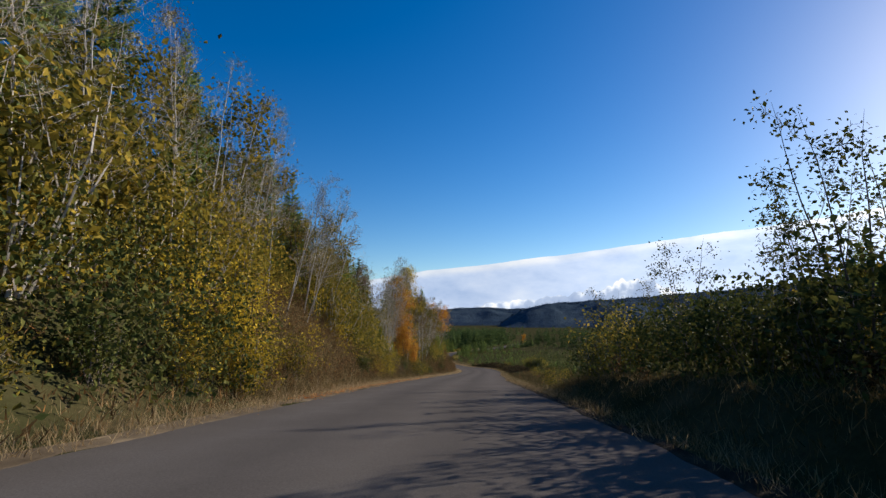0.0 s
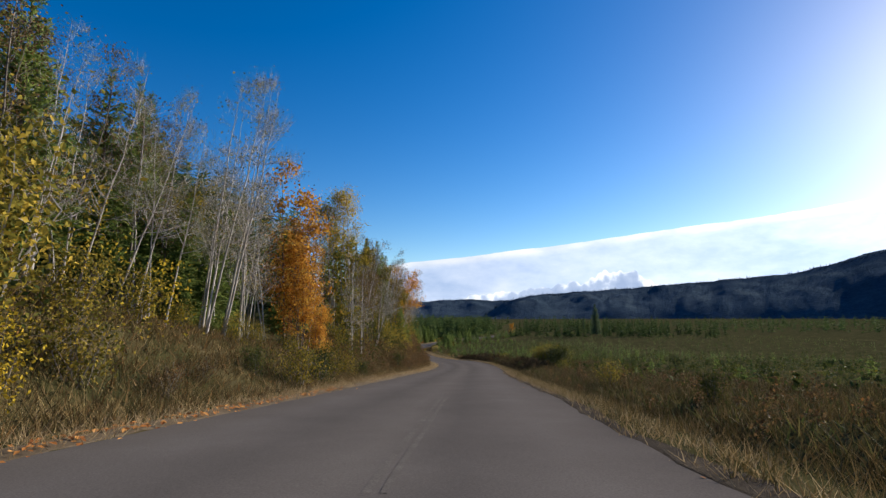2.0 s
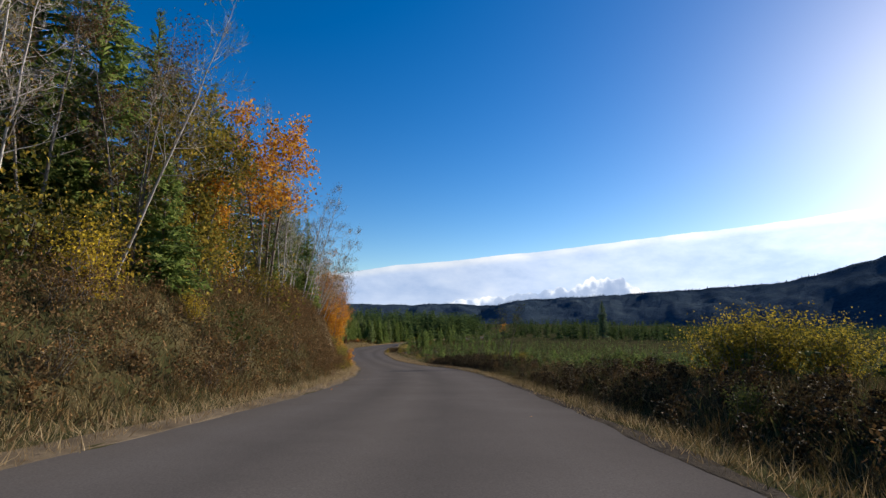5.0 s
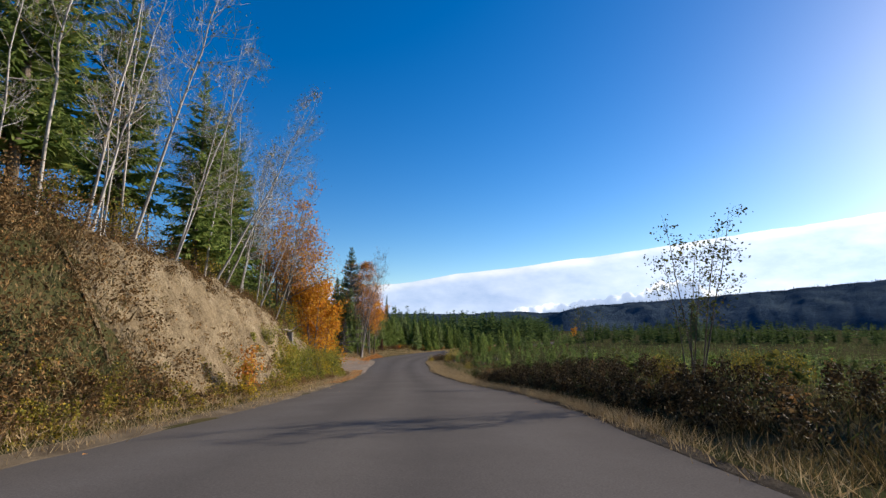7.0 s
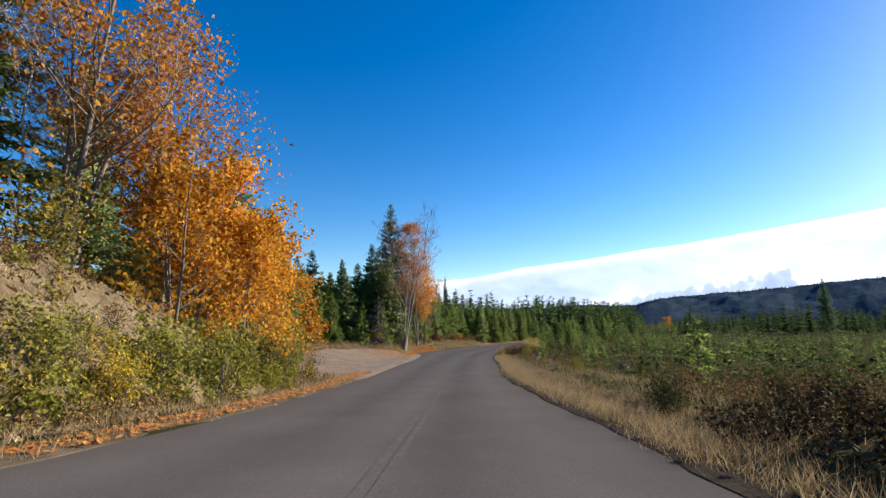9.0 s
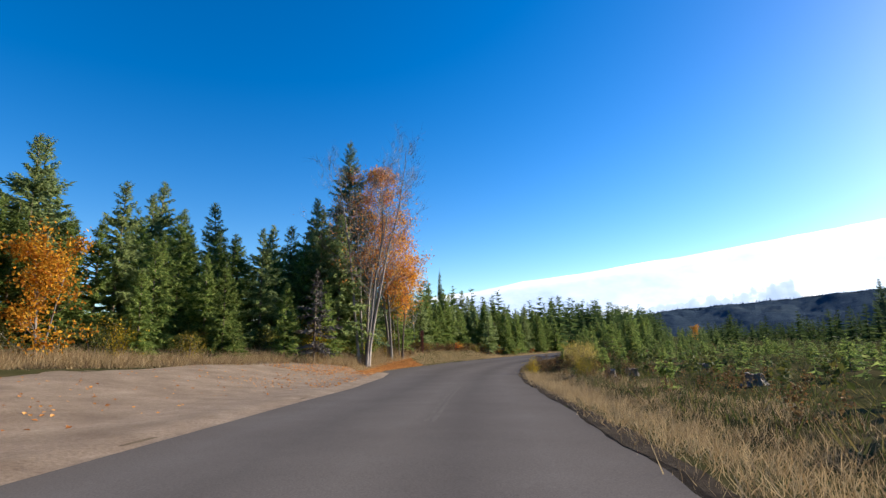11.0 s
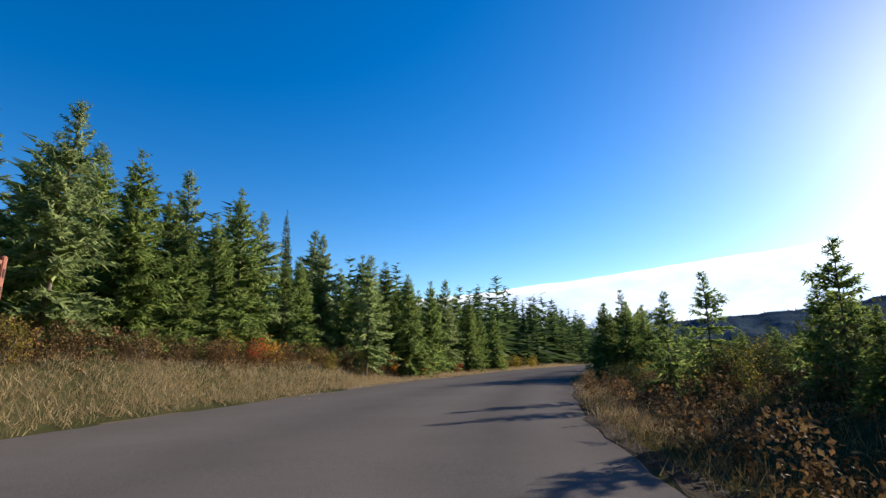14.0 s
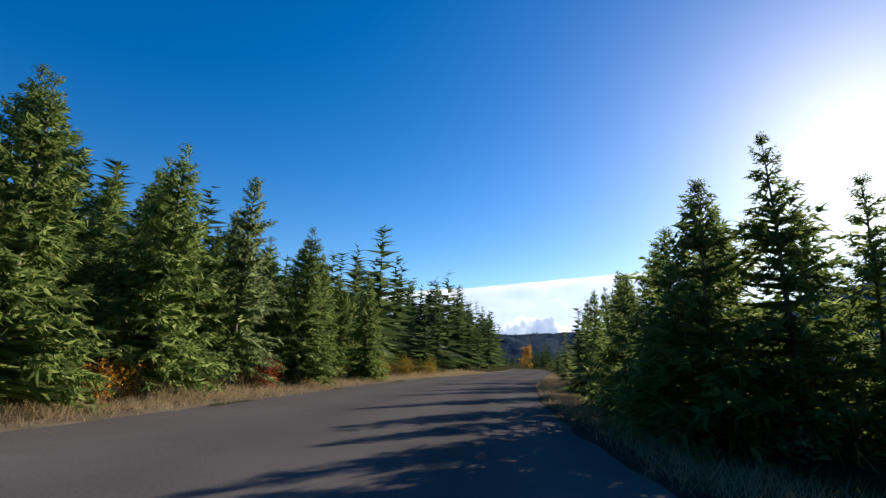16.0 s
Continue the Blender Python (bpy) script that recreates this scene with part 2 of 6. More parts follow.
WOOD_SLOT_SHADE = bark("slot_shadowed_wood", (0.02, 0.009, 0.006), (0.04, 0.016, 0.01), (0.06, 0.025, 0.016))
BARK_MAPLE = bark("mottled_maple_bark", (0.055, 0.042, 0.032), (0.17, 0.14, 0.115), (0.38, 0.335, 0.29))


# ------------------------------------------------------------ mesh helpers
def mesh_of(name, verts, *faces, smooth=False):
    """A mesh from an array of points and arrays of triangles or quads."""
    me = bpy.data.meshes.new(name)
    faces = [np.asarray(f, dtype=np.int32) for f in faces if len(f)]
    loops = np.concatenate([f.ravel() for f in faces])
    sizes = np.concatenate([np.full(len(f), f.shape[1], dtype=np.int32) for f in faces])
    me.vertices.add(len(verts))
    me.vertices.foreach_set("co", np.asarray(verts, dtype=np.float32).ravel())
    me.loops.add(len(loops))
    me.loops.foreach_set("vertex_index", loops)
    me.polygons.add(len(sizes))
    me.polygons.foreach_set("loop_start", np.concatenate([[0], np.cumsum(sizes)[:-1]]).astype(np.int32))
    me.polygons.foreach_set("use_smooth", np.full(len(sizes), smooth, dtype=bool))
    me.update(calc_edges=True)
    return me


def part(name, me, material, parent=None, label=""):
    ob = new(name, me)
    me.materials.append(material)
    if parent:
        ob.parent = parent
    return tagged(ob, label)


def blades(rng, at, way, length, width, bend=0.0):
    """Narrow triangles standing at points, each with its own way, length and width; returns points and triangles."""
    n = len(at)
    side = np.cross(way, rng.normal(size=(n, 3)))
    side /= np.linalg.norm(side, axis=1)[:, None] + 1e-9
    tip = at + way * length[:, None]
    tip[:, 2] -= bend * length
    v = np.stack([at - side * width[:, None] / 2, at + side * width[:, None] / 2, tip], 1).reshape(-1, 3)
    return v, np.arange(3 * n).reshape(-1, 3)


def leaves(rng, at, size, flat=0.5):
    """Small four-cornered leaves, a little folded, at points, turned at random."""
    n = len(at)
    nrm = rng.normal(size=(n, 3)) * (1 - flat) + np.array([0.25, -0.1, 0.8]) * flat
    nrm /= np.linalg.norm(nrm, axis=1)[:, None]
    a = np.cross(nrm, rng.normal(size=(n, 3)))
    a /= np.linalg.norm(a, axis=1)[:, None] + 1e-9
    b = np.cross(nrm, a)
    s = (size * rng.uniform(0.6, 1.35, n))[:, None]
    v = np.stack([at - a * s * 0.6, at + b * s * 0.42 + nrm * s * 0.12, at + a * s * 0.65, at - b * s * 0.42 + nrm * s * 0.12], 1)
    return v.reshape(-1, 3), np.arange(4 * n).reshape(-1, 4)


class Wood:
    """Gathers tapered round limbs into one mesh."""

    def __init__(self):
        self.v, self.f, self.n = [], [], 0

    def limb(self, pts, radii, sides=6):
        pts, radii = np.asarray(pts, float), np.asarray(radii, float)
        d = np.gradient(pts, axis=0)
        d /= np.linalg.norm(d, axis=1)[:, None] + 1e-9
        ref = np.array([0.0, 0.0, 1.0]) if abs(d[0, 2]) < 0.8 else np.array([1.0, 0.0, 0.0])
        a = np.cross(d, ref)
        a /= np.linalg.norm(a, axis=1)[:, None] + 1e-9
        b = np.cross(d, a)
        ang = np.linspace(0, 2 * np.pi, sides, endpoint=False)
        ring = pts[:, None] + radii[:, None, None] * (np.cos(ang)[None, :, None] * a[:, None] + np.sin(ang)[None, :, None] * b[:, None])
        k = np.arange(len(pts) - 1)[:, None] * sides
        i, j = np.arange(sides)[None], (np.arange(sides)[None] + 1) % sides
        q = np.stack([k + i, k + j, k + sides + j, k + sides + i], -1).reshape(-1, 4) + self.n
        self.v.append(ring.reshape(-1, 3))
        self.f.append(q)
        self.n += ring.shape[0] * sides

    def mesh(self, name):
        return mesh_of(name, np.concatenate(self.v), np.concatenate(self.f), smooth=True)


def joined(pieces):
    """Joins (points, faces) pairs with faces of one size."""
    vs, fs, n = [], [], 0
    for v, f in pieces:
        vs.append(v)
        fs.append(f + n)
        n += len(v)
    return np.concatenate(vs), np.concatenate(fs)


# ------------------------------------------------------------ the lie of the land
EYE_HEIGHT = 1.4
LEFT_EDGE, RIGHT_EDGE = -6.2, 3.1          # of the paved road, sideways from the camera's line, where it has its usual width
# how the paved edges swing out and in, by distance along the road
LEFT_RIM = np.array([(-90, -6.4), (20, -6.4), (36, -6.6), (55, -6.7), (68, -6.4), (93, -5.9), (98, -5.5), (131, -5.6), (150, -6.1), (176, -6.3), (184, -5.8), (195, -5.7), (210, -6.4),
                     (219, -6.8), (227, -6.9), (237, -7.9), (247, -10.3), (255, -9.9), (264, -9.8), (279, -8.9), (290, -8.3), (298, -7.5), (320, -7.2), (340, -6.6), (600, -6.2)])
RIGHT_RIM = np.array([(-90, 3.1), (30, 3.2), (45, 3.0), (54, 2.9), (63, 3.3), (78, 3.1), (96, 2.9), (102, 3.2), (114, 3.3), (140, 3.5), (157, 3.9), (164, 3.7), (172, 3.0), (180, 2.7),
                      (190, 2.3), (200, 2.0), (215, 2.6), (222, 2.6), (232, 2.3), (246, 2.0), (255, 1.8), (262, 1.8), (278, 2.3), (297, 2.1), (330, 2.6), (600, 3.1)])


def left_rim(s):
    return np.interp(s, LEFT_RIM[:, 0], LEFT_RIM[:, 1])


def right_rim(s):
    return np.interp(s, RIGHT_RIM[:, 0], RIGHT_RIM[:, 1])


def swung(s, u):
    """Sideways distances laid out for the usual width, carried along with the swing of the paved edges."""
    u = np.asarray(u, float)
    dl, dr = left_rim(s) - LEFT_EDGE, right_rim(s) - RIGHT_EDGE
    left = dl * np.where(u >= LEFT_EDGE, np.clip((-1 - u) / (-1 - LEFT_EDGE), 0, 1), np.clip(1 - (LEFT_EDGE - u) / 12, 0, 1))
    right = dr * np.where(u <= RIGHT_EDGE, np.clip(u / RIGHT_EDGE, 0, 1), np.clip(1 - (u - RIGHT_EDGE) / 4, 0, 1))
    return u + np.where(u < 0, left, right)


def road_line():
    """Points every two metres along the road under the camera's line, drawn out at both ends."""
    p = np.array([eye for _, eye, _, _ in PATH])
    p[:, 2] -= EYE_HEIGHT
    d = p[0] - p[1]
    d /= np.linalg.norm(d[:2])
    back = [p[0] + d * k for k in range(90, 0, -10)]
    end, az, on = p[-1].copy(), math.atan2(p[-1][0] - p[-2][0], p[-1][1] - p[-2][1]), []
    for k in range(40):
        az += radians(1.3) if k < 9 else (radians(-0.6) if k > 14 else 0)
        end = end + np.array([math.sin(az) * 6, math.cos(az) * 6, -0.03])
        on.append(end)
    q = np.vstack([back, p, on])
    for _ in range(2):
        q[1:-1] = 0.25 * q[:-2] + 0.5 * q[1:-1] + 0.25 * q[2:]
    s = np.concatenate([[0], np.cumsum(np.linalg.norm(np.diff(q[:, :2], axis=0), axis=1))])
    st = np.arange(0, s[-1], 2.0)
    line = np.stack([np.interp(st, s, q[:, k]) for k in range(3)], 1)
    for _ in range(6):
        line[1:-1] = 0.25 * line[:-2] + 0.5 * line[1:-1] + 0.25 * line[2:]
    return st - 90.0, line


LINE_S, LINE = road_line()
LINE_T = np.gradient(LINE[:, :2], axis=0)
LINE_T /= np.linalg.norm(LINE_T, axis=1)[:, None]
LINE_N = np.stack([LINE_T[:, 1], -LINE_T[:, 0]], 1)        # to the right of the way


def along(x, y):
    """Distance along the road and sideways from it (right positive), and the road's height there, for arrays."""
    x, y = np.atleast_1d(np.asarray(x, float)), np.atleast_1d(np.asarray(y, float))
    s, u, z = np.empty(x.shape), np.empty(x.shape), np.empty(x.shape)
    for a in range(0, len(x), 20000):
        xx, yy = x[a:a + 20000], y[a:a + 20000]
        k = np.argmin((xx[:, None] - LINE[None, :, 0]) ** 2 + (yy[:, None] - LINE[None, :, 1]) ** 2, axis=1)
        dx, dy = xx - LINE[k, 0], yy - LINE[k, 1]
        t = dx * LINE_T[k, 0] + dy * LINE_T[k, 1]
        s[a:a + 20000] = LINE_S[k] + np.clip(t, -1, 1)
        u[a:a + 20000] = dx * LINE_N[k, 0] + dy * LINE_N[k, 1]
        z[a:a + 20000] = np.interp(s[a:a + 20000], LINE_S, LINE[:, 2])
    return s, u, z


def step(a, b, x):
    t = np.clip((x - a) / (b - a), 0, 1)
    return t * t * (3 - 2 * t)


# the left bank by distance along the road: height, width of its slope, rise of the land behind
BANK = np.array([(-90, 3.4, 5.0, 0.45), (12, 3.6, 5.0, 0.45), (24, 6.0, 6.5, 0.4), (42, 6.2, 6.5, 0.4), (54, 3.6, 5.5, 0.42), (60, 3.0, 5.0, 0.45), (85, 1.6, 5.0, 0.22), (100, 2.2, 5.0, 0.25), (115, 3.4, 5.0, 0.35),
                 (134, 4.4, 3.8, 0.4), (160, 5.2, 3.4, 0.5), (172, 4.8, 3.2, 0.45), (180, 4.2, 3.4, 0.3), (188, 2.9, 4.0, 0.15), (194, 1.7, 4.5, 0.1), (201, 0.8, 6.0, 0.08),
                 (212, 0.9, 12.0, 0.10), (235, 1.2, 10.0, 0.10), (246, 1.6, 4.6, 0.06), (254, 1.6, 3.9, 0.05), (261, 1.6, 2.9, 0.04), (285, 1.2, 3.2, 0.04), (330, 0.7, 6.0, 0.03), (600, 0.7, 6.0, 0.03)])
FLOOR = -21.5


def bumps(x, y):
    return (np.sin(x * 0.9 + 1.3 * np.sin(y * 0.37)) * np.sin(y * 0.8 + np.sin(x * 0.5)) * 0.5
            + 0.35 * np.sin(x * 2.3 + y * 1.1) * np.sin(y * 2.1 - x * 0.7) + 0.2 * np.sin(x * 5.1 + 2 * np.sin(y * 1.7)) * np.sin(y * 4.3))


def land(x, y):
    """Height of the ground at points."""
    s, u, z = along(x, y)
    x, y = np.atleast_1d(np.asarray(x, float)), np.atleast_1d(np.asarray(y, float))
    b = bumps(x, y)
    # left: verge, bank, rising land
    v = left_rim(s) - u
    h, w, rise = (np.interp(s, BANK[:, 0], BANK[:, k]) for k in (1, 2, 3))
    foot = 1.5 - 1.6 * np.exp(-((s - 265) / 19.0) ** 4)
    left = 0.02 + h * step(foot, foot + w, v) + rise * np.clip(np.minimum(v, 120) - foot - w, 0, None) + b * 0.18 * step(0.8, 4, v) * (1 - 0.9 * step(194, 200, s) * step(250, 243, s) * step(17, 13, v))
    # right: verge, shallow ditch, low rough ground falling to the valley floor
    r = u - right_rim(s)
    berm = 0.7 * np.exp(-((s - 122) / 15.0) ** 2) + 0.5 * np.exp(-((s - 262) / 12.0) ** 2)
    spoil = 1.25 * np.exp(-((s - 14) / 17.0) ** 4) + 0.75 * np.exp(-((s - 164) / 15.5) ** 4)
    near = -0.28 * np.exp(-((r - 2.4) / 1.1) ** 2) + berm * step(1.5, 5, r) * step(40, 8, r) + spoil * step(0.9, 2.5, r) * step(16, 5, r) + b * 0.16 * step(0.8, 4, r)
    sink = step(25, 260, r)
    right = (near + z) * (1 - sink) + FLOOR * sink + b * 0.25 * step(5, 20, r) - z
    out = np.where(v > 0, z + left, np.where(r > 0, z + right, z - 0.06))
    far = step(500, 1500, np.hypot(x, y - 150))
    return out * (1 - far) + FLOOR * far


def spot(s, u, swing=True):
    """World place on the ground at a distance along the road and sideways from it."""
    k = int(np.clip(round((s + 90) / 2), 0, len(LINE) - 1))
    d = s - LINE_S[k]
    u = float(swung(s, u)) if swing else u
    x = LINE[k, 0] + LINE_T[k, 0] * d + LINE_N[k, 0] * u
    y = LINE[k, 1] + LINE_T[k, 1] * d + LINE_N[k, 1] * u
    return x, y, float(land(x, y)[0])


def lines(dense_a, dense_b, stepw, far_a, far_b, grow=1.18):
    c = list(np.arange(dense_a, dense_b + 1e-6, stepw))
    d = stepw
    while c[-1] < far_b:
        d *= grow
        c.append(c[-1] + d)
    d = stepw
    while c[0] > far_a:
        d *= grow
        c.insert(0, c[0] - d)
    return np.array(c)


def grid_faces(nx, ny):
    i, j = np.meshgrid(np.arange(nx - 1), np.arange(ny - 1), indexing="xy")
    a = j * nx + i
    return np.stack([a, a + 1, a + nx + 1, a + nx], -1).reshape(-1, 4)


gx, gy = lines(-30, 40, 0.7, -4600, 4600, 1.25), lines(-30, 350, 2.0, -1500, 4700, 1.22)
X, Y = np.meshgrid(gx, gy)
Z = land(X.ravel(), Y.ravel())
ground = part("ground", mesh_of("ground", np.stack([X.ravel(), Y.ravel(), Z], 1), grid_faces(len(gx), len(gy)), smooth=True), SOIL)
tagged(ground, "brown dry soil and thin grass beside the road", "ground", kind="structure")


def ribbon(s0, s1, us, lift, ds=1.0, skirt=0.0, wobble=0.0, seed=1):
    """A strip along the road between sideways distances, with a rim that goes down into the ground."""
    ss = np.arange(s0, s1 + 1e-6, ds)
    x, y, z = (np.interp(ss, LINE_S, LINE[:, k]) for k in range(3))
    nx, ny = np.interp(ss, LINE_S, LINE_N[:, 0]), np.interp(ss, LINE_S, LINE_N[:, 1])
    rng = np.random.default_rng(seed)
    rows = []
    for k, u in enumerate(us):
        edge = k in (0, len(us) - 1)
        w = wobble * (np.sin(ss * 0.7 + k) * 0.5 + np.sin(ss * 1.9 + 2 * k) * 0.3 + rng.normal(size=len(ss)) * 0.25) if k in (0, 1, len(us) - 1, len(us) - 2) else 0
        zz = z + lift - (skirt if edge else 0)
        u = swung(ss, u)
        rows.append(np.stack([x + nx * (u + w), y + ny * (u + w), zz], 1))
    v = np.stack(rows, 1).reshape(-1, 3)
    return v, grid_faces(len(us), len(ss))


def earth_face(name, s0, s1, v0, v1, seed, label):
    """Bare eroded earth on the face of the bank, with a ragged outline that sinks into the slope."""
    ss, vv = np.arange(s0, s1, 0.35), np.arange(v0, v1, 0.25)
    S, V = np.meshgrid(ss, vv)
    S, V = S.ravel(), V.ravel()
    nx, ny = np.interp(S, LINE_S, LINE_N[:, 0]), np.interp(S, LINE_S, LINE_N[:, 1])
    x = np.interp(S, LINE_S, LINE[:, 0]) + nx * (left_rim(S) - V)
    y = np.interp(S, LINE_S, LINE[:, 1]) + ny * (left_rim(S) - V)
    rim = np.minimum(np.minimum((S - s0) / 5, (s1 - S) / 5), np.minimum((V - v0) / 1.1, (v1 - V) / 0.9))
    rough = np.array([noise.fractal(Vector((a * 0.5, b * 0.5, seed)), 0.8, 2.0, 5) for a, b in zip(S, V)])
    gully = np.array([noise.noise(Vector((a * 0.9, b * 0.18, seed + 9.0))) for a, b in zip(S, V)])
    fine = np.array([noise.fractal(Vector((a * 2.1, b * 1.6, seed + 5.0)), 0.7, 2.0, 4) for a, b in zip(S, V)])
    z = land(x, y) + np.clip(rim + rough * 0.35 - 0.15, -1, 0.35) * 0.35 + np.clip(rim, 0, 1) * 0.22 + rough * 0.24 + gully * 0.34 + fine * 0.12
    me = mesh_of(name, np.stack([x, y, z], 1), grid_faces(len(ss), len(vv)), smooth=True)
    return tagged(part(name, me, EARTH), label, "earth bank", kind="structure")


earth_face("earth_bank", 153, 179, 1.3, 6.2, 3, "steep eroded bank of pale sandy earth")
earth_face("earth_bank", 178, 190, 1.6, 5.6, 8, "low slumped bank of pale sandy earth")


def ground_sheet(name, s0, s1, u0, u1, lift, material, label, seed, category):
    """A thin sheet on the ground beside the road, with a ragged rim that dips under the soil."""
    ss, uu = np.arange(s0, s1, 0.5), np.arange(u0, u1, 0.4)
    S, U = np.meshgrid(ss, uu)
    S = S.ravel()
    U = swung(S, U.ravel())
    x = np.interp(S, LINE_S, LINE[:, 0]) + np.interp(S, LINE_S, LINE_N[:, 0]) * U
    y = np.interp(S, LINE_S, LINE[:, 1]) + np.interp(S, LINE_S, LINE_N[:, 1]) * U
    rough = np.array([noise.fractal(Vector((a * 0.35, b * 0.35, seed)), 0.8, 2.0, 4) for a, b in zip(S, U)])
    a, b = (S - s0) / (s1 - s0) * 2 - 1, (U - u0) / (swung(S, np.full(len(S), u1)) - u0)
    rim = np.minimum((1 - a ** 2) * 2.2, b * 2.2) + rough * 0.28 - 0.2
    z = land(x, y) + np.clip(rim, -0.5, 0.2) * lift * 5
    return tagged(part(name, mesh_of(name, np.stack([x, y, z], 1), grid_faces(len(ss), len(uu)), smooth=True), material), label, category, kind="structure")


ground_sheet("gravel_pullout", 196, 246, -21, LEFT_EDGE + 0.45, 0.07, GRAVEL, "pale dusty gravel pull-out beside the road", 4, "gravel")

us = [LEFT_EDGE - 0.12, LEFT_EDGE, -4.5, -3.0, -1.6, 0.0, 1.6, RIGHT_EDGE, RIGHT_EDGE + 0.12]
v, f = ribbon(-85, 460, us, 0.0, 1.0, 0.12, 0.10)
cross = np.tile(np.array([0, 0, 0.03, 0.05, 0.06, 0.05, 0.03, 0, 0]), len(v) // 9)
v[:, 2] += cross
road_mesh = mesh_of("road", v, f)
road_mesh.attributes.new("across", "FLOAT", "POINT").data.foreach_set("value", np.tile((np.array(us) - us[0]) / (us[-1] - us[0]) * 0.9, len(v) // len(us)).astype(np.float32))
road = part("road", road_mesh, ASPHALT)
for side, (a, b) in (("left", (LEFT_EDGE - 0.75, LEFT_EDGE + 0.03)), ("right", (RIGHT_EDGE - 0.03, RIGHT_EDGE + 0.5))):
    lane = np.linspace(a, b, 6) + np.array([0, 0, 0, 0, 0, 0.3] if side == "left" else [-0.3, 0, 0, 0, 0, 0])
    lane[4 if side == "left" else 1] = LEFT_EDGE - 0.05 if side == "left" else RIGHT_EDGE + 0.05
    sv, sf = ribbon(-80, 440, list(lane), 0.012, 1.0, 0.10, 0.16, 5)
    if side == "left":
        sv[:, 2] += np.tile([0.06, 0.06, 0.04, 0.02, 0.0, 0.0], len(sv) // 6)
    tagged(part("road_shoulder", mesh_of("road_shoulder", sv, sf), SHOULDER if side == "left" else LIP), "narrow gravelly shoulder along the asphalt" if side == "left" else "dark crumbled earth lip along the asphalt", "shoulder", kind="structure")
for a, b in ((49, 63), (88, 106), (174, 190), (213, 229)):
    for u in (-1.16, -0.98):
        lv, lf = ribbon(a, b, [u, u + 0.1], 0.0605, 1.0, 0.0, 0.02, 3)
        tagged(part("lane_mark", mesh_of("lane_mark", lv, lf), OLD_PAINT), "faded remains of a centre line", "lane mark", kind="structure")
tagged(road, "worn grey asphalt road with crumbling edges", "road", kind="structure")


# ------------------------------------------------------------ distance: hills, cloud
def ridge(name, table, r0, r1, material, label, seed, lo=-75, hi=70):
    """A wooded ridge round part of the horizon; the table gives its crest's elevation (degrees) by direction (degrees right of +y)."""
    rng = np.random.default_rng(seed)
    az = np.arange(lo, hi, 0.25)
    el = np.interp(az, [a for a, _ in table], [e for _, e in table])
    rough = sum(np.sin(az * k + rng.uniform(0, 6)) / k for k in (1.7, 4.1, 9.3, 21.0, 47.0)) * 0.06
    el = np.clip(el + rough * np.clip(el, 0, 1.5) * 0.6, -0.8, None)
    rr = np.linspace(0, 1, 20)
    rows = []
    for k, t in enumerate(rr):
        r = r0 + (r1 - r0) * t
        top = np.tan(np.radians(el)) * r1 - 10
        hgt = FLOOR - 4 + (top - FLOOR + 4) * (t ** 0.75)
        fold = np.array([noise.fractal(Vector((q * 0.22, t * 2.2, seed)), 0.9, 2.0, 6) for q in az])
        hgt = hgt + fold * 16 * np.sin(np.pi * t) ** 0.7 * np.clip(el + 0.8, 0, 2) + rng.normal(size=len(az)) * 1.2 * t
        a = np.radians(az)
        rows.append(np.stack([np.sin(a) * r + 5, np.cos(a) * r + 150, hgt], 1))
    a = np.radians(az)
    rows.append(np.stack([np.sin(a) * (r1 + 300), np.cos(a) * (r1 + 300) + 150, np.full(len(az), FLOOR - 30)], 1))
    v = np.stack(rows, 0).reshape(-1, 3)
    pieces = [(v, grid_faces(len(az), len(rows)))]
    ob = part(name, mesh_of(name, v, pieces[0][1], smooth=True), material)
    tagged(ob, label, "hill", kind="structure")
    # trees on the crest
    n = len(az) * 4
    i = rng.integers(0, len(az), n)
    t = rng.uniform(0.9, 1.0, n)
    row = np.clip((t * 19).astype(int), 0, 19)
    base = v.reshape(len(rows), len(az), 3)[row, i] + rng.normal(size=(n, 3)) * (4, 4, 0.5)
    hgt = rng.uniform(5, 15, n)
    wid = hgt * 0.32
    tri = np.stack([base + np.stack([-wid / 2, 0 * wid, -2 + 0 * wid], 1), base + np.stack([wid / 2, 0 * wid, -2 + 0 * wid], 1), base + np.stack([0 * wid, 0 * wid, hgt], 1)], 1)
    tri2 = np.stack([base + np.stack([0 * wid, -wid / 2, -2 + 0 * wid], 1), base + np.stack([0 * wid, wid / 2, -2 + 0 * wid], 1), base + np.stack([0 * wid, 0 * wid, hgt], 1)], 1)
    tv = np.concatenate([tri.reshape(-1, 3), tri2.reshape(-1, 3)])
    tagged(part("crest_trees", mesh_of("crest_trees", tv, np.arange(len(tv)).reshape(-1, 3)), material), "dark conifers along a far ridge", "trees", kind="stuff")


ridge("far_hill", [(-80, 1.5), (-30, 1.6), (-10, 1.7), (0, 1.65), (4, 1.9), (8, 1.7), (20, 1.7), (60, 1.7), (75, 1.6)], 3300, 4200, HAZED_HILL,
      "low forested hills on the horizon, coloured haze blue", 5)
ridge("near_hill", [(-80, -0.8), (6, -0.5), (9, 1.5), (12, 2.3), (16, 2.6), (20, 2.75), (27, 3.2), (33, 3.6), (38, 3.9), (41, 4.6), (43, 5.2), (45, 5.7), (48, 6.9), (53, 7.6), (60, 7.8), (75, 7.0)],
      1900, 3000, HAZED_HILL, "long dark forested ridge rising to a bluff", 6)


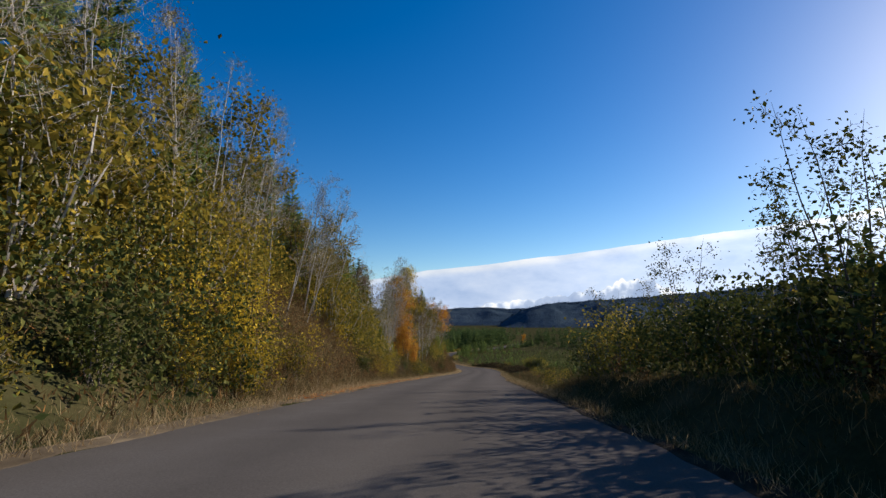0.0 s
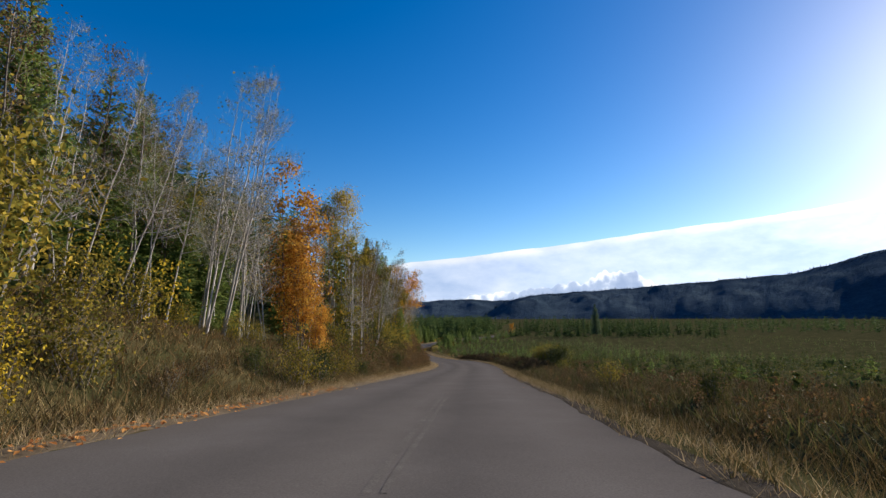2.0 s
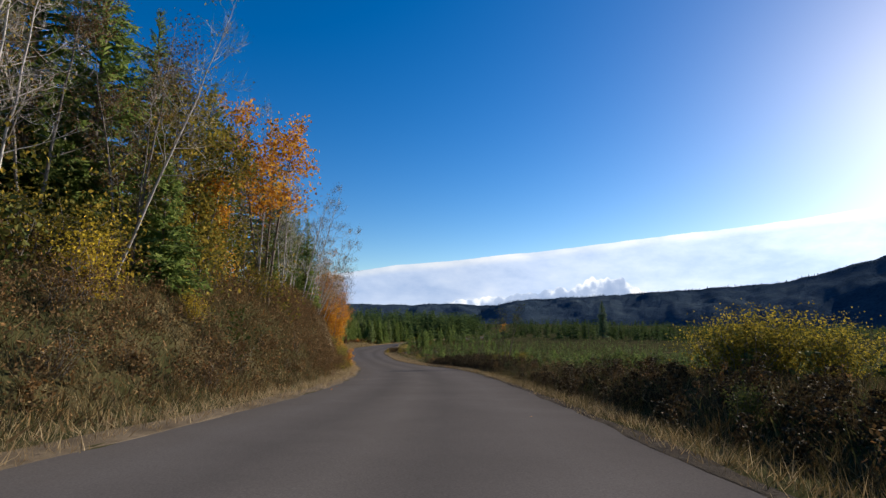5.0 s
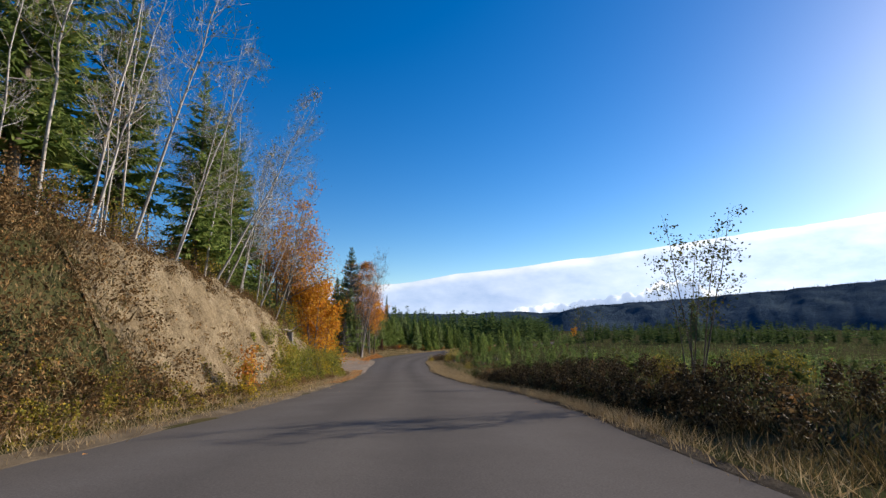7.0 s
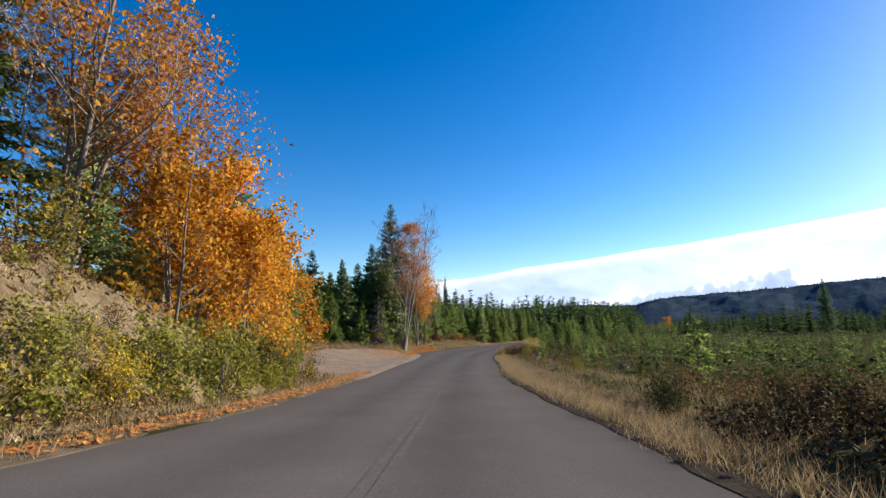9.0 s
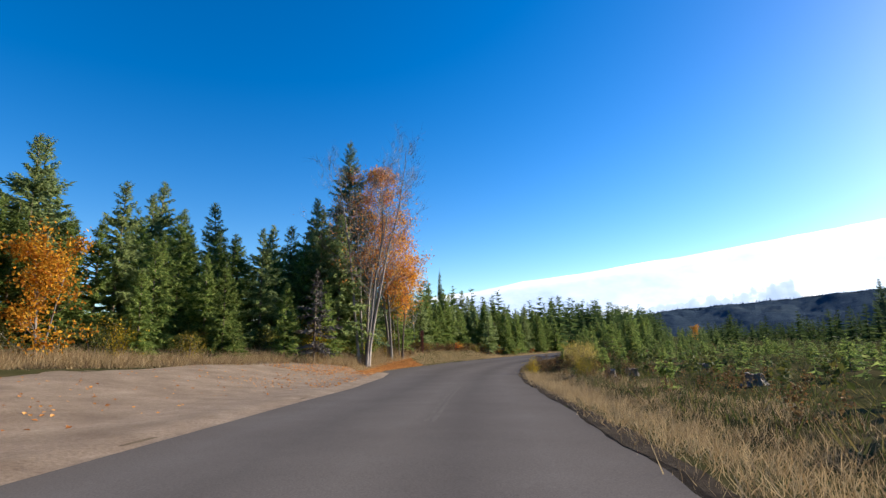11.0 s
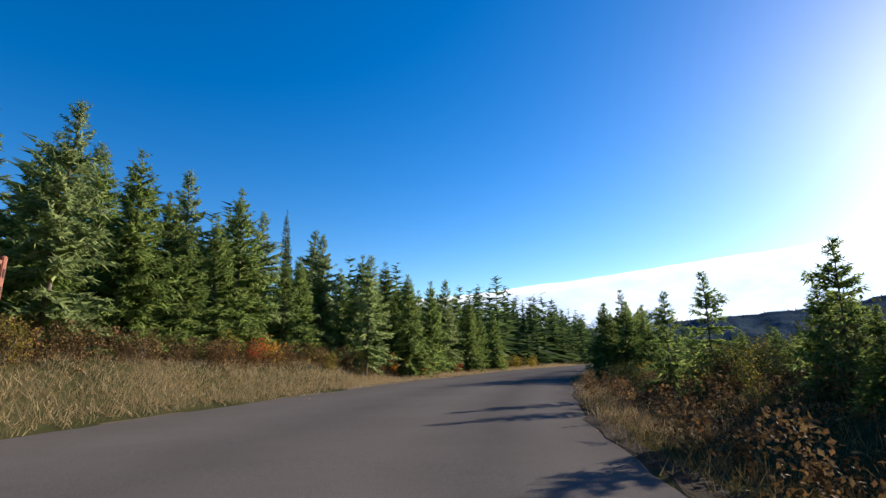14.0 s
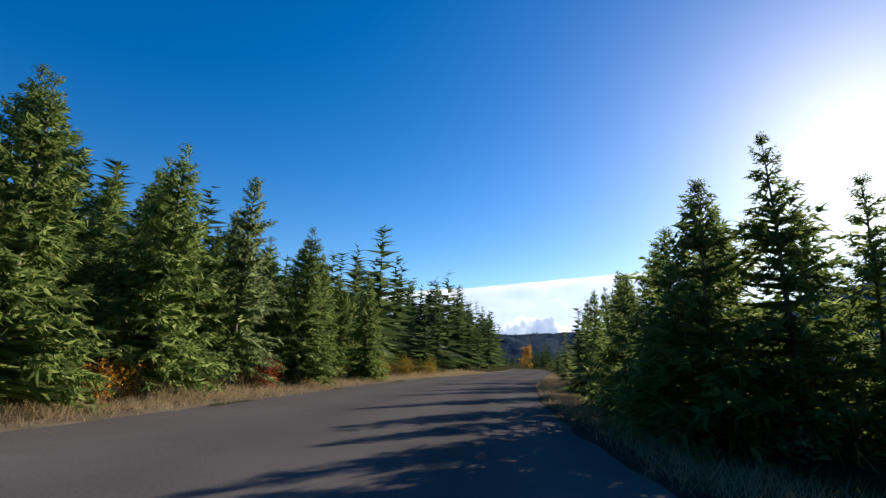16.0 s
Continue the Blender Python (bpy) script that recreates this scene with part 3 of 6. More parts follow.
def cloud_material():
    m, n, l, b = nodes_of("bright_cloud")
    n.remove(b)
    t1 = noise_node(n, l, 0.0022, 8, 0.62, stretch=(1, 1, 2.2))
    t2 = noise_node(n, l, 0.0006, 5, 0.5, stretch=(1, 1, 3.5))
    ad = n.new("ShaderNodeMath")
    ad.operation = "MULTIPLY_ADD"
    ad.inputs[1].default_value = 0.55
    l.new(t1.outputs["Fac"], ad.inputs[0])
    hf = n.new("ShaderNodeMath")
    hf.operation = "MULTIPLY"
    hf.inputs[1].default_value = 0.45
    l.new(t2.outputs["Fac"], hf.inputs[0])
    l.new(hf.outputs["Value"], ad.inputs[2])
    r = ramp(n, [(0.36, (0.60, 0.70, 0.86)), (0.5, (0.80, 0.86, 0.96)), (0.62, (0.97, 0.98, 1.0))])
    l.new(ad.outputs["Value"], r.inputs["Fac"])
    e = n.new("ShaderNodeEmission")
    near_sun = n.new("ShaderNodeAttribute")
    near_sun.attribute_name = "sunward"
    gain = n.new("ShaderNodeMapRange")
    gain.inputs["To Min"].default_value, gain.inputs["To Max"].default_value = 0.72, 1.12
    l.new(near_sun.outputs["Fac"], gain.inputs["Value"])
    l.new(gain.outputs["Result"], e.inputs["Strength"])
    tr = n.new("ShaderNodeBsdfTransparent")
    # bluer and dimmer in its low, deep part
    low = n.new("ShaderNodeAttribute")
    low.attribute_name = "body"
    lr = ramp(n, [(0.0, (1, 1, 1)), (0.45, (0.98, 0.99, 1.0)), (1.0, (0.74, 0.83, 0.98))])
    l.new(low.outputs["Fac"], lr.inputs["Fac"])
    ml = n.new("ShaderNodeMix")
    ml.data_type, ml.blend_type = "RGBA", "MULTIPLY"
    ml.inputs["Factor"].default_value = 1.0
    l.new(r.outputs["Color"], ml.inputs["A"])
    l.new(lr.outputs["Color"], ml.inputs["B"])
    l.new(ml.outputs["Result"], e.inputs["Color"])
    # thin towards its upper rim and its low left end, by the sheet's own height attribute
    at = n.new("ShaderNodeAttribute")
    at.attribute_name = "body"
    sm = n.new("ShaderNodeMath")
    sm.operation = "MULTIPLY_ADD"
    sm.inputs[1].default_value, sm.inputs[2].default_value = 0.5, -0.25
    l.new(t1.outputs["Fac"], sm.inputs[0])
    su = n.new("ShaderNodeMath")
    l.new(at.outputs["Fac"], su.inputs[0])
    l.new(sm.outputs["Value"], su.inputs[1])
    al = n.new("ShaderNodeMapRange")
    al.interpolation_type = "SMOOTHSTEP"
    al.inputs["From Min"].default_value, al.inputs["From Max"].default_value = 0.03, 0.12
    l.new(su.outputs["Value"], al.inputs["Value"])
    mx = n.new("ShaderNodeMixShader")
    l.new(al.outputs["Result"], mx.inputs["Fac"])
    l.new(tr.outputs["BSDF"], mx.inputs[1])
    l.new(e.outputs["Emission"], mx.inputs[2])
    l.new(mx.outputs["Shader"], n["Material Output"].inputs["Surface"])
    return m


CLOUD = cloud_material()


def cloud_sheet(name, top, bottom, r, lo, hi, label, fade=1.0):
    """A band of cloud on the horizon; top gives its upper rim's elevation by direction."""
    az = np.arange(lo, hi, 0.5)
    et = np.interp(az, [a for a, _ in top], [e for _, e in top])
    eb = np.interp(az, [a for a, _ in bottom], [e for _, e in bottom])
    rows, body = [], []
    for t in np.linspace(0, 1, 30):
        e = np.radians(eb + (et + 0.25 - eb) * t)
        a = np.radians(az)
        rows.append(np.stack([np.sin(a) * r + 5, np.cos(a) * r + 150, np.tan(e) * r - 10], 1))
        body.append(np.clip((1 - t) * (et - eb) * fade, 0, 1) * np.clip((az - lo) / 6, 0, 1))
    me = mesh_of(name, np.stack(rows, 0).reshape(-1, 3), grid_faces(len(az), 30), smooth=True)
    me.attributes.new("body", "FLOAT", "POINT").data.foreach_set("value", np.concatenate(body).astype(np.float32))
    me.attributes.new("sunward", "FLOAT", "POINT").data.foreach_set("value", np.tile(np.clip((az - 5) / 42, 0, 1), 30).astype(np.float32))
    tagged(part(name, me, CLOUD), label, "cloud", kind="structure").visible_shadow = False


cloud_sheet("cloud_bank", [(-40, 2.5), (-20, 3.6), (-8, 5.0), (-2, 6.0), (5, 6.7), (14, 7.6), (21, 8.3), (28, 8.9), (34, 9.3), (45, 10.0), (60, 10.5), (80, 10)],
            [(-40, 0), (80, 0)], 4650, -34, 82, "broad white cloud bank above the valley")


def heap_material():
    """Heaped cloud: white billowing rims over blue-grey hollows."""
    m, n, l, b = nodes_of("heaped_cloud")
    n.remove(b)
    t1, t2 = noise_node(n, l, 0.012, 4, 0.5, stretch=(1, 1, 1.1)), noise_node(n, l, 0.003, 4, 0.5, stretch=(1, 1, 1.2))
    at = n.new("ShaderNodeAttribute")
    at.attribute_name = "body"
    mixed = n.new("ShaderNodeMath")
    l.new(t1.outputs["Fac"], mixed.inputs[0])
    l.new(t2.outputs["Fac"], mixed.inputs[1])
    deep = n.new("ShaderNodeMath")
    deep.operation = "MULTIPLY_ADD"
    deep.inputs[1].default_value = 0.45
    l.new(at.outputs["Fac"], deep.inputs[0])
    l.new(mixed.outputs["Value"], deep.inputs[2])
    half = n.new("ShaderNodeMath")
    half.operation = "MULTIPLY"
    half.inputs[1].default_value = 0.6
    l.new(deep.outputs["Value"], half.inputs[0])
    r = ramp(n, [(0.56, (1.4, 1.4, 1.4)), (0.66, (0.98, 1.08, 1.25)), (0.74, (0.60, 0.73, 0.98)), (0.92, (0.46, 0.59, 0.86))])
    l.new(half.outputs["Value"], r.inputs["Fac"])
    e = n.new("ShaderNodeEmission")
    e.inputs["Strength"].default_value = 0.62
    l.new(r.outputs["Color"], e.inputs["Color"])
    tr = n.new("ShaderNodeBsdfTransparent")
    fray = n.new("ShaderNodeMath")
    fray.operation = "MULTIPLY_ADD"
    fray.inputs[1].default_value = 0.35
    l.new(t1.outputs["Fac"], fray.inputs[0])
    l.new(at.outputs["Fac"], fray.inputs[2])
    al = n.new("ShaderNodeMapRange")
    al.interpolation_type = "SMOOTHSTEP"
    al.inputs["From Min"].default_value, al.inputs["From Max"].default_value = 0.20, 0.34
    l.new(fray.outputs["Value"], al.inputs["Value"])
    mx = n.new("ShaderNodeMixShader")
    l.new(al.outputs["Result"], mx.inputs["Fac"])
    l.new(tr.outputs["BSDF"], mx.inputs[1])
    l.new(e.outputs["Emission"], mx.inputs[2])
    l.new(mx.outputs["Shader"], n["Material Output"].inputs["Surface"])
    return m


def heaped_cloud(name, top, r, label):
    """Heaped cloud above the ridge: a far sheet with a billowing upper rim."""
    az = np.arange(top[0][0], top[-1][0], 0.08)
    et = np.interp(az, [a for a, _ in top], [e for _, e in top])
    lobes = np.abs(np.sin(az * 0.85 + 0.4)) * 0.5 + np.abs(np.sin(az * 1.9 + 1.1)) * 0.32 + np.abs(np.sin(az * 4.1)) * 0.18
    et = 1.2 + (et - 1.2) * (0.74 + 0.36 * lobes)
    ends = np.clip(np.minimum((az - az[0]) / 2.0, (az[-1] - az) / 2.0), 0, 1)
    rows, body = [], []
    for k in np.linspace(0, 1, 40):
        e, a = np.radians(0.8 + (et + 0.2 - 0.8) * k), np.radians(az)
        rows.append(np.stack([np.sin(a) * r + 5, np.cos(a) * r + 150, np.tan(e) * r - 10], 1))
        body.append(np.clip((1 - k) * (et - 0.8) * 0.8, 0, 1) * ends)
    me = mesh_of(name, np.stack(rows, 0).reshape(-1, 3), grid_faces(len(az), 40), smooth=True)
    me.attributes.new("body", "FLOAT", "POINT").data.foreach_set("value", np.concatenate(body).astype(np.float32))
    tagged(part(name, me, heap_material()), label, "cloud", kind="structure").visible_shadow = False


heaped_cloud("heaped_cloud", [(3.5, 1.9), (6, 2.4), (8, 2.6), (10.5, 2.7), (13, 3.0), (15.5, 3.4), (18, 3.8), (20.5, 4.7), (21.8, 5.1), (23, 4.6), (24.5, 3.8), (27, 3.0)], 4450,
             "heaped white and blue-grey cloud over the ridge")


# ------------------------------------------------------------ kinds of plant
TALL = {}


def conifer(name, seed, h, spread, material, label, dense=1.0, bare=0.06, droop=0.25, category="tree", trunk_r=0.014, ragged=0.22):
    """A conifer: straight tapered trunk and uneven boughs that sag and turn up again, each feathered with many small sprays."""
    rng = np.random.default_rng(seed)
    root = tagged(new(name), label, category)
    wood = Wood()
    tz = np.linspace(0, 1, 9)
    sway = np.cumsum(rng.normal(size=(9, 2)) * h * 0.004, 0) * tz[:, None]
    wood.limb(np.column_stack([sway, tz * h * 1.02 - 0.15]), h * trunk_r * (1 - tz * 0.99) + 0.004, 7)
    n = int(h * 20 * dense)
    t = bare + (0.985 - bare) * np.sort(rng.uniform(0, 1, n)) ** 1.12
    az = np.arange(n) * 2.39996 + rng.normal(size=n) * 0.5
    lobes = 1 + 0.12 * np.sin(az * 2 + t * 7 + rng.uniform(0, 6)) + 0.12 * np.sin(az * 3 - t * h * 1.7 + rng.uniform(0, 6))
    length = spread * (1.01 - t) ** 0.92 * lobes * np.clip(1 - ragged * np.abs(rng.normal(size=n)), 0.3, 1.0) * 1.12 * np.interp(t, [0, 0.1, 0.3], [0.8, 0.95, 1.0]) + 0.02 * spread
    ox, oy = np.interp(t, tz, sway[:, 0]), np.interp(t, tz, sway[:, 1])
    rise = np.interp(t, [0, 0.45, 0.85, 1], [-0.05, 0.2, 0.55, 1.2]) + rng.normal(size=n) * 0.10
    pieces = []
    m = int(np.clip(round(spread * 2.8), 5, 9))
    size = np.clip(0.16 * length + 0.13, 0.08, 0.32 + 0.010 * h) * np.interp(t, [0.82, 1.0], [1.0, 0.45])
    for k in range(m):
        q = 0.3 + 0.7 * (k + rng.uniform(0.2, 0.8, n)) / m
        out = length * q
        zz = t * h + length * (rise * q - droop * q * q * (1 - t) + 0.14 * q ** 4)
        at = np.stack([ox + np.cos(az) * out, oy + np.sin(az) * out, zz], 1)
        for turn in (rng.uniform(0.3, 1.2, n), -rng.uniform(0.3, 1.2, n), rng.normal(size=n) * 0.4, rng.normal(size=n) * 0.9):
            lg = size * rng.uniform(0.7, 1.4, n) * (1.3 - 0.5 * q)
            way = np.stack([np.cos(az + turn), np.sin(az + turn), rise * 0.5 + rng.normal(size=n) * 0.5 - 0.12], 1)
            way /= np.linalg.norm(way, axis=1)[:, None]
            pieces.append(blades(rng, at + rng.normal(size=(n, 3)) * 0.05, way, lg, lg * 0.26 + 0.015, 0.12))
    tip = np.stack([np.cos(az), np.sin(az), rise - droop * (1 - t) + 0.14], 1)
    base = np.stack([ox, oy, t * h], 1)
    for k in range(3):
        pieces.append(blades(rng, base, tip, length * (0.98, 0.75, 0.6)[k], 0.03 + length * (0.03, 0.14, 0.16)[k], 0.0))
    for i in rng.choice(n, min(n, int(20 * dense) + 4), replace=False):
        wood.limb([base[i], base[i] + tip[i] * length[i] * 0.5, base[i] + tip[i] * length[i] * 0.9], [0.03 * h / 10, 0.02 * h / 10, 0.004], 3)
    v, f = joined(pieces)
    part("trunk", wood.mesh("trunk"), BARK_BROWN, root)
    part("crown", mesh_of("crown", v, f), material, root)
    TALL[root] = h * 1.02
    return root


def broadleaf(name, seed, h, spread, bark_m, leaf_m, label, count, leaf=0.12, stems=1, lean=0.06, first=0.35, limbs=26, thick=0.011, clump=0.5, top_bare=0.0, category="tree", up=0.9, twigs=0, fork=0.5):
    """A broad-leaved tree: stems, limbs and twigs, with leaves in loose clumps about the twig ends."""
    rng = np.random.default_rng(seed)
    root = tagged(new(name), label, category)
    wood, ends = Wood(), []

    def bough(p, d, length, r, level):
        k = (5, 3, 1)[level - 1]
        pts = [np.array(p, float)]
        dd = np.array(d, float)
        for _ in range(k):
            dd = dd + rng.normal(size=3) * 0.13 + np.array([0, 0, 0.10 * up])
            dd /= np.linalg.norm(dd)
            pts.append(pts[-1] + dd * length / k)
        rad = np.linspace(r, r * 0.25, k + 1)
        wood.limb(pts, np.maximum(rad, 0.004), 5 if level == 1 else 3)
        pts = np.array(pts)
        if level < 3:
            for _ in range(3 if level == 1 else 2):
                q = rng.uniform(0.3, 0.98)
                at = np.array([np.interp(q * k, range(k + 1), pts[:, c]) for c in range(3)])
                side = rng.normal(size=3) + dd * 0.9
                side[2] += 0.25 * up
                bough(at, side / np.linalg.norm(side), length * rng.uniform(0.32, 0.55), r * 0.45, level + 1)
        if level >= 2:
            ends.extend(pts[1:])

    for sidx in range(stems):
        a = rng.uniform(0, 6.28)
        tilt = lean * rng.uniform(0.5, 1.5) * (1.6 if stems > 1 else 1.0)
        hh = h * rng.uniform(0.82, 1.0) if sidx else h
        tz = np.linspace(0, 1, 12)
        bend = np.cumsum(rng.normal(size=(12, 2)) * hh * 0.008, 0)
        base = np.array([math.cos(a), math.sin(a)]) * (0.28 * (stems > 1)) * h / 15
        xy = base + np.outer(tz ** 1.2 * hh * tilt, [math.cos(a), math.sin(a)]) + bend * tz[:, None]
        pts = np.column_stack([xy, tz * hh - 0.2])
        r = hh * thick * np.clip(1.06 - tz, 0.05, None) ** 0.85
        r[0] *= 1.5
        wood.limb(pts, r, 8)
        for _ in range(int(limbs / stems) + 1):
            q = rng.uniform(first, 0.98)
            at = np.array([np.interp(q, tz, pts[:, c]) for c in range(3)])
            b = rng.uniform(0, 6.28)
            d = np.array([math.cos(b), math.sin(b), rng.uniform(0.25, 1.0) * up])
            bough(at, d / np.linalg.norm(d), spread * (1.12 - 0.75 * (q - first) / (1 - first)) * rng.uniform(0.6, 1.1), float(np.interp(q, tz, r)) * fork, 1)
    trunk = np.concatenate(wood.v), np.concatenate(wood.f)
    if twigs:
        e = np.array(ends)
        at = e[rng.integers(0, len(e), twigs)]
        way = rng.normal(size=(twigs, 3)) * 0.55 + np.array([0, 0, 0.75 * up]) + at * np.array([0.5, 0.5, 0]) / (np.linalg.norm(at[:, :2], axis=1)[:, None] + 0.5)
        way /= np.linalg.norm(way, axis=1)[:, None]
        tv, tf = blades(rng, at, way, rng.uniform(0.35, 1.1, twigs) * h / 15, np.full(twigs, 0.014) * h / 15)
        part("trunk", mesh_of("trunk", np.concatenate([trunk[0], tv]), trunk[1], tf + len(trunk[0]), smooth=True), bark_m, root)
    else:
        part("trunk", wood.mesh("trunk"), bark_m, root)
    if count:
        e = np.array(ends)
        if top_bare:
            e = e[e[:, 2] < h * (1 - top_bare * rng.uniform(0.6, 1.1, len(e)))]
        at = e[rng.integers(0, len(e), count)] + rng.normal(size=(count, 3)) * clump * np.array([1, 1, 0.8]) * 0.6
        at[:, 2] = np.maximum(at[:, 2], 0.15)
        v, f = leaves(rng, at, leaf)
        part("crown", mesh_of("crown", v, f), leaf_m, root)
    TALL[root] = h * 1.04
    return root


def bush(name, seed, h, width, leaf_m, label, count, leaf=0.07, bark_m=None, stems=16, category="bush"):
    """A bush: stems that fan out from the ground, twigs, and leaves around them, thinner outwards."""
    rng = np.random.default_rng(seed)
    root = tagged(new(name), label, category)
    wood, ends, twigs = Wood(), [], []
    for _ in range(stems):
        a, out = rng.uniform(0, 6.28), rng.uniform(0.1, 1.0) * width / 2
        hh = h * rng.uniform(0.55, 1.0) * (1.0 - 0.35 * out / width)
        p0 = np.array([math.cos(a) * out * 0.35, math.sin(a) * out * 0.35, -0.1])
        p2 = np.array([math.cos(a) * out, math.sin(a) * out, hh])
        p1 = (p0 + p2) / 2 + rng.normal(size=3) * 0.12 * h + np.array([0, 0, 0.1 * h])
        wood.limb([p0, p1, p2], [0.006 * h + 0.006, 0.004 * h + 0.004, 0.004], 4)
        for q in np.linspace(0.2, 1.0, 6):
            base = (1 - q) ** 2 * p0 + 2 * q * (1 - q) * p1 + q * q * p2
            tip = base + rng.normal(size=3) * 0.16 * h * np.array([1, 1, 0.7]) + np.array([0, 0, 0.04 * h])
            twigs.append((base, tip))
            ends += [base, tip, (base + tip) / 2]
    b0, b1 = np.array([q[0] for q in twigs]), np.array([q[1] for q in twigs])
    way, far = (b1 - b0), np.linalg.norm(b1 - b0, axis=1)
    tv, tf = blades(rng, b0, way / far[:, None], far, np.full(len(far), 0.014))
    wood.v.append(tv)
    wood.f.append(np.column_stack([tf, tf[:, :1]])[:0])
    part("wood", mesh_of("wood", np.concatenate(wood.v), np.concatenate(wood.f), tf + wood.n), bark_m or BARK_GREY, root)
    e = np.array(ends)
    at = e[rng.integers(0, len(e), count)] + rng.normal(size=(count, 3)) * np.array([0.10, 0.10, 0.09]) * h
    at[:, 2] = np.abs(at[:, 2])
    v, f = leaves(rng, at, leaf, 0.35)
    part("foliage", mesh_of("foliage", v, f), leaf_m, root)
    return root


def put(kind, x, y, turn=0.0, size=1.0, lean=0.0, sink=0.05, z=None, tall=None):
    """A copy of a plant, standing on the ground at x, y."""
    if z is None:
        z = float(land(x, y)[0])
    ob = copy_thing(kind, pose(x, y, z - sink, lean, 0, turn) @ Matrix.Diagonal((size, size, tall or size, 1)))
    ob.matrix_basis = pose(x, y, z - sink, lean, 0, turn) @ Matrix.Diagonal((size, size, tall or size, 1))
    return ob


PATTERNS = []


GROUPS = {"fir_tree": "firs beside the road", "spruce_tree": "tall spruces", "cedar_tree": "cedars by the bend", "fir_sapling": "saplings in the replanted field", "alder_tree": "alders on the bank",
          "maple_tree": "autumn maples", "shrub": "roadside shrubs", "sapling_tree": "young broad-leaved trees"}


def pattern(ob):
    PATTERNS.append(ob)
    tagged(ob, group=GROUPS[ob.name.split(".")[0]])
    return ob


# patterns of the plants; each is copied where it grows
FIR_A = pattern(conifer("fir_tree", 11, 10.0, 2.7, NEEDLES, "dense green young fir on a grassy verge"))
FIR_B = pattern(conifer("fir_tree", 12, 9.0, 2.3, NEEDLES, "slender green young fir on a grassy verge", 1.05))
FIR_C = pattern(conifer("fir_tree", 13, 12.0, 3.3, NEEDLES_LIT, "tall fir with drooping boughs and lightened green needles", 0.75, 0.1, 0.4, ragged=0.35))
FIR_D = pattern(conifer("fir_tree", 14, 6.0, 2.1, NEEDLES, "bushy dark green young conifer beside the road", 1.3, 0.03))
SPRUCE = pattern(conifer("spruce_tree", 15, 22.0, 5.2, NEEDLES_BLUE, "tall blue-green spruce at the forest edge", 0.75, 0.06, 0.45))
OLD_FIR = pattern(conifer("fir_tree", 16, 17.0, 3.6, NEEDLES, "tall dark fir behind bare alders", 0.55, 0.12, 0.3))
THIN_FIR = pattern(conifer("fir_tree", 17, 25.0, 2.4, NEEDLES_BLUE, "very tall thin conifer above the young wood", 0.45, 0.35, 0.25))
CEDAR = pattern(conifer("cedar_tree", 18, 7.5, 2.0, NEEDLES, "feathery cedar with upswept tips beside the road", 0.9, 0.05, 0.55))
CEDAR_THIN = pattern(conifer("cedar_tree", 61, 7.0, 2.7, NEEDLES, "thin cedar with gaps between drooping feathery boughs", 0.6, 0.08, 0.6, ragged=0.5))
DEAD_FIR = pattern(conifer("fir_tree", 62, 8.0, 2.4, TWIGS_GREY, "dead grey fir with bare drooping twigs", 0.32, 0.08, 0.5, ragged=0.4))
SAPLING = pattern(conifer("fir_sapling", 19, 1.9, 0.8, NEEDLES, "small green fir sapling in a replanted field", 0.75, 0.02, 0.1, "sapling"))
SAPLING_B = pattern(conifer("fir_sapling", 20, 2.6, 0.9, NEEDLES, "young green fir sapling in a replanted field", 0.65, 0.02, 0.1, "sapling"))
ALDER_BARE = pattern(broadleaf("alder_tree", 21, 15.0, 2.6, BARK_PALE, L_OLIVE, "slim pale alder almost bare of leaves", 500, 0.09, 1, 0.06, 0.3, 22, 0.0048, twigs=700))
ALDER_BARE_B = pattern(broadleaf("alder_tree", 22, 13.0, 2.2, BARK_PALE, L_OLIVE, "leaning pale alder almost bare of leaves", 350, 0.09, 2, 0.08, 0.25, 22, 0.0046, twigs=700))
ALDER_OLIVE = pattern(broadleaf("alder_tree", 23, 11.0, 2.4, BARK_GREY, L_OLIVE, "alder with thinning olive-brown leaves", 3000, 0.175, 3, 0.09, 0.12, 26, 0.0065, 0.6))
ALDER_YELLOW = pattern(broadleaf("alder_tree", 24, 18.0, 2.7, BARK_PALE, L_YELLOW, "tall alder with sparse yellow leaves in its top", 4200, 0.13, 2, 0.05, 0.5, 24, 0.0068, 0.7, twigs=600))
ALDER_BROWN = pattern(broadleaf("alder_tree", 25, 14.0, 2.6, BARK_GREY, L_RUST, "alder with thin brown autumn leaves", 2200, 0.10, 2, 0.07, 0.25, 26, 0.006, 0.6, twigs=700))
MAPLE_AMBER = pattern(broadleaf("maple_tree", 28, 17.0, 3.8, BARK_GREY, L_AMBER, "tall maple in golden orange autumn leaf", 15000, 0.14, 2, 0.05, 0.24, 60, 0.0078, 0.6, 0.04, twigs=1500))
MAPLE_SMALL = pattern(broadleaf("maple_tree", 29, 8.0, 2.4, BARK_GREY, L_ORANGE, "small maple in rusty orange leaf", 3400, 0.175, 3, 0.12, 0.06, 32, 0.008, 0.6))
MAPLE_COLUMN = pattern(broadleaf("maple_tree", 27, 12.0, 2.6, BARK_BROWN, L_GOLD, "many-stemmed maple in golden orange leaf down to the ground", 5200, 0.18, 5, 0.07, 0.1, 60, 0.006, 0.6))
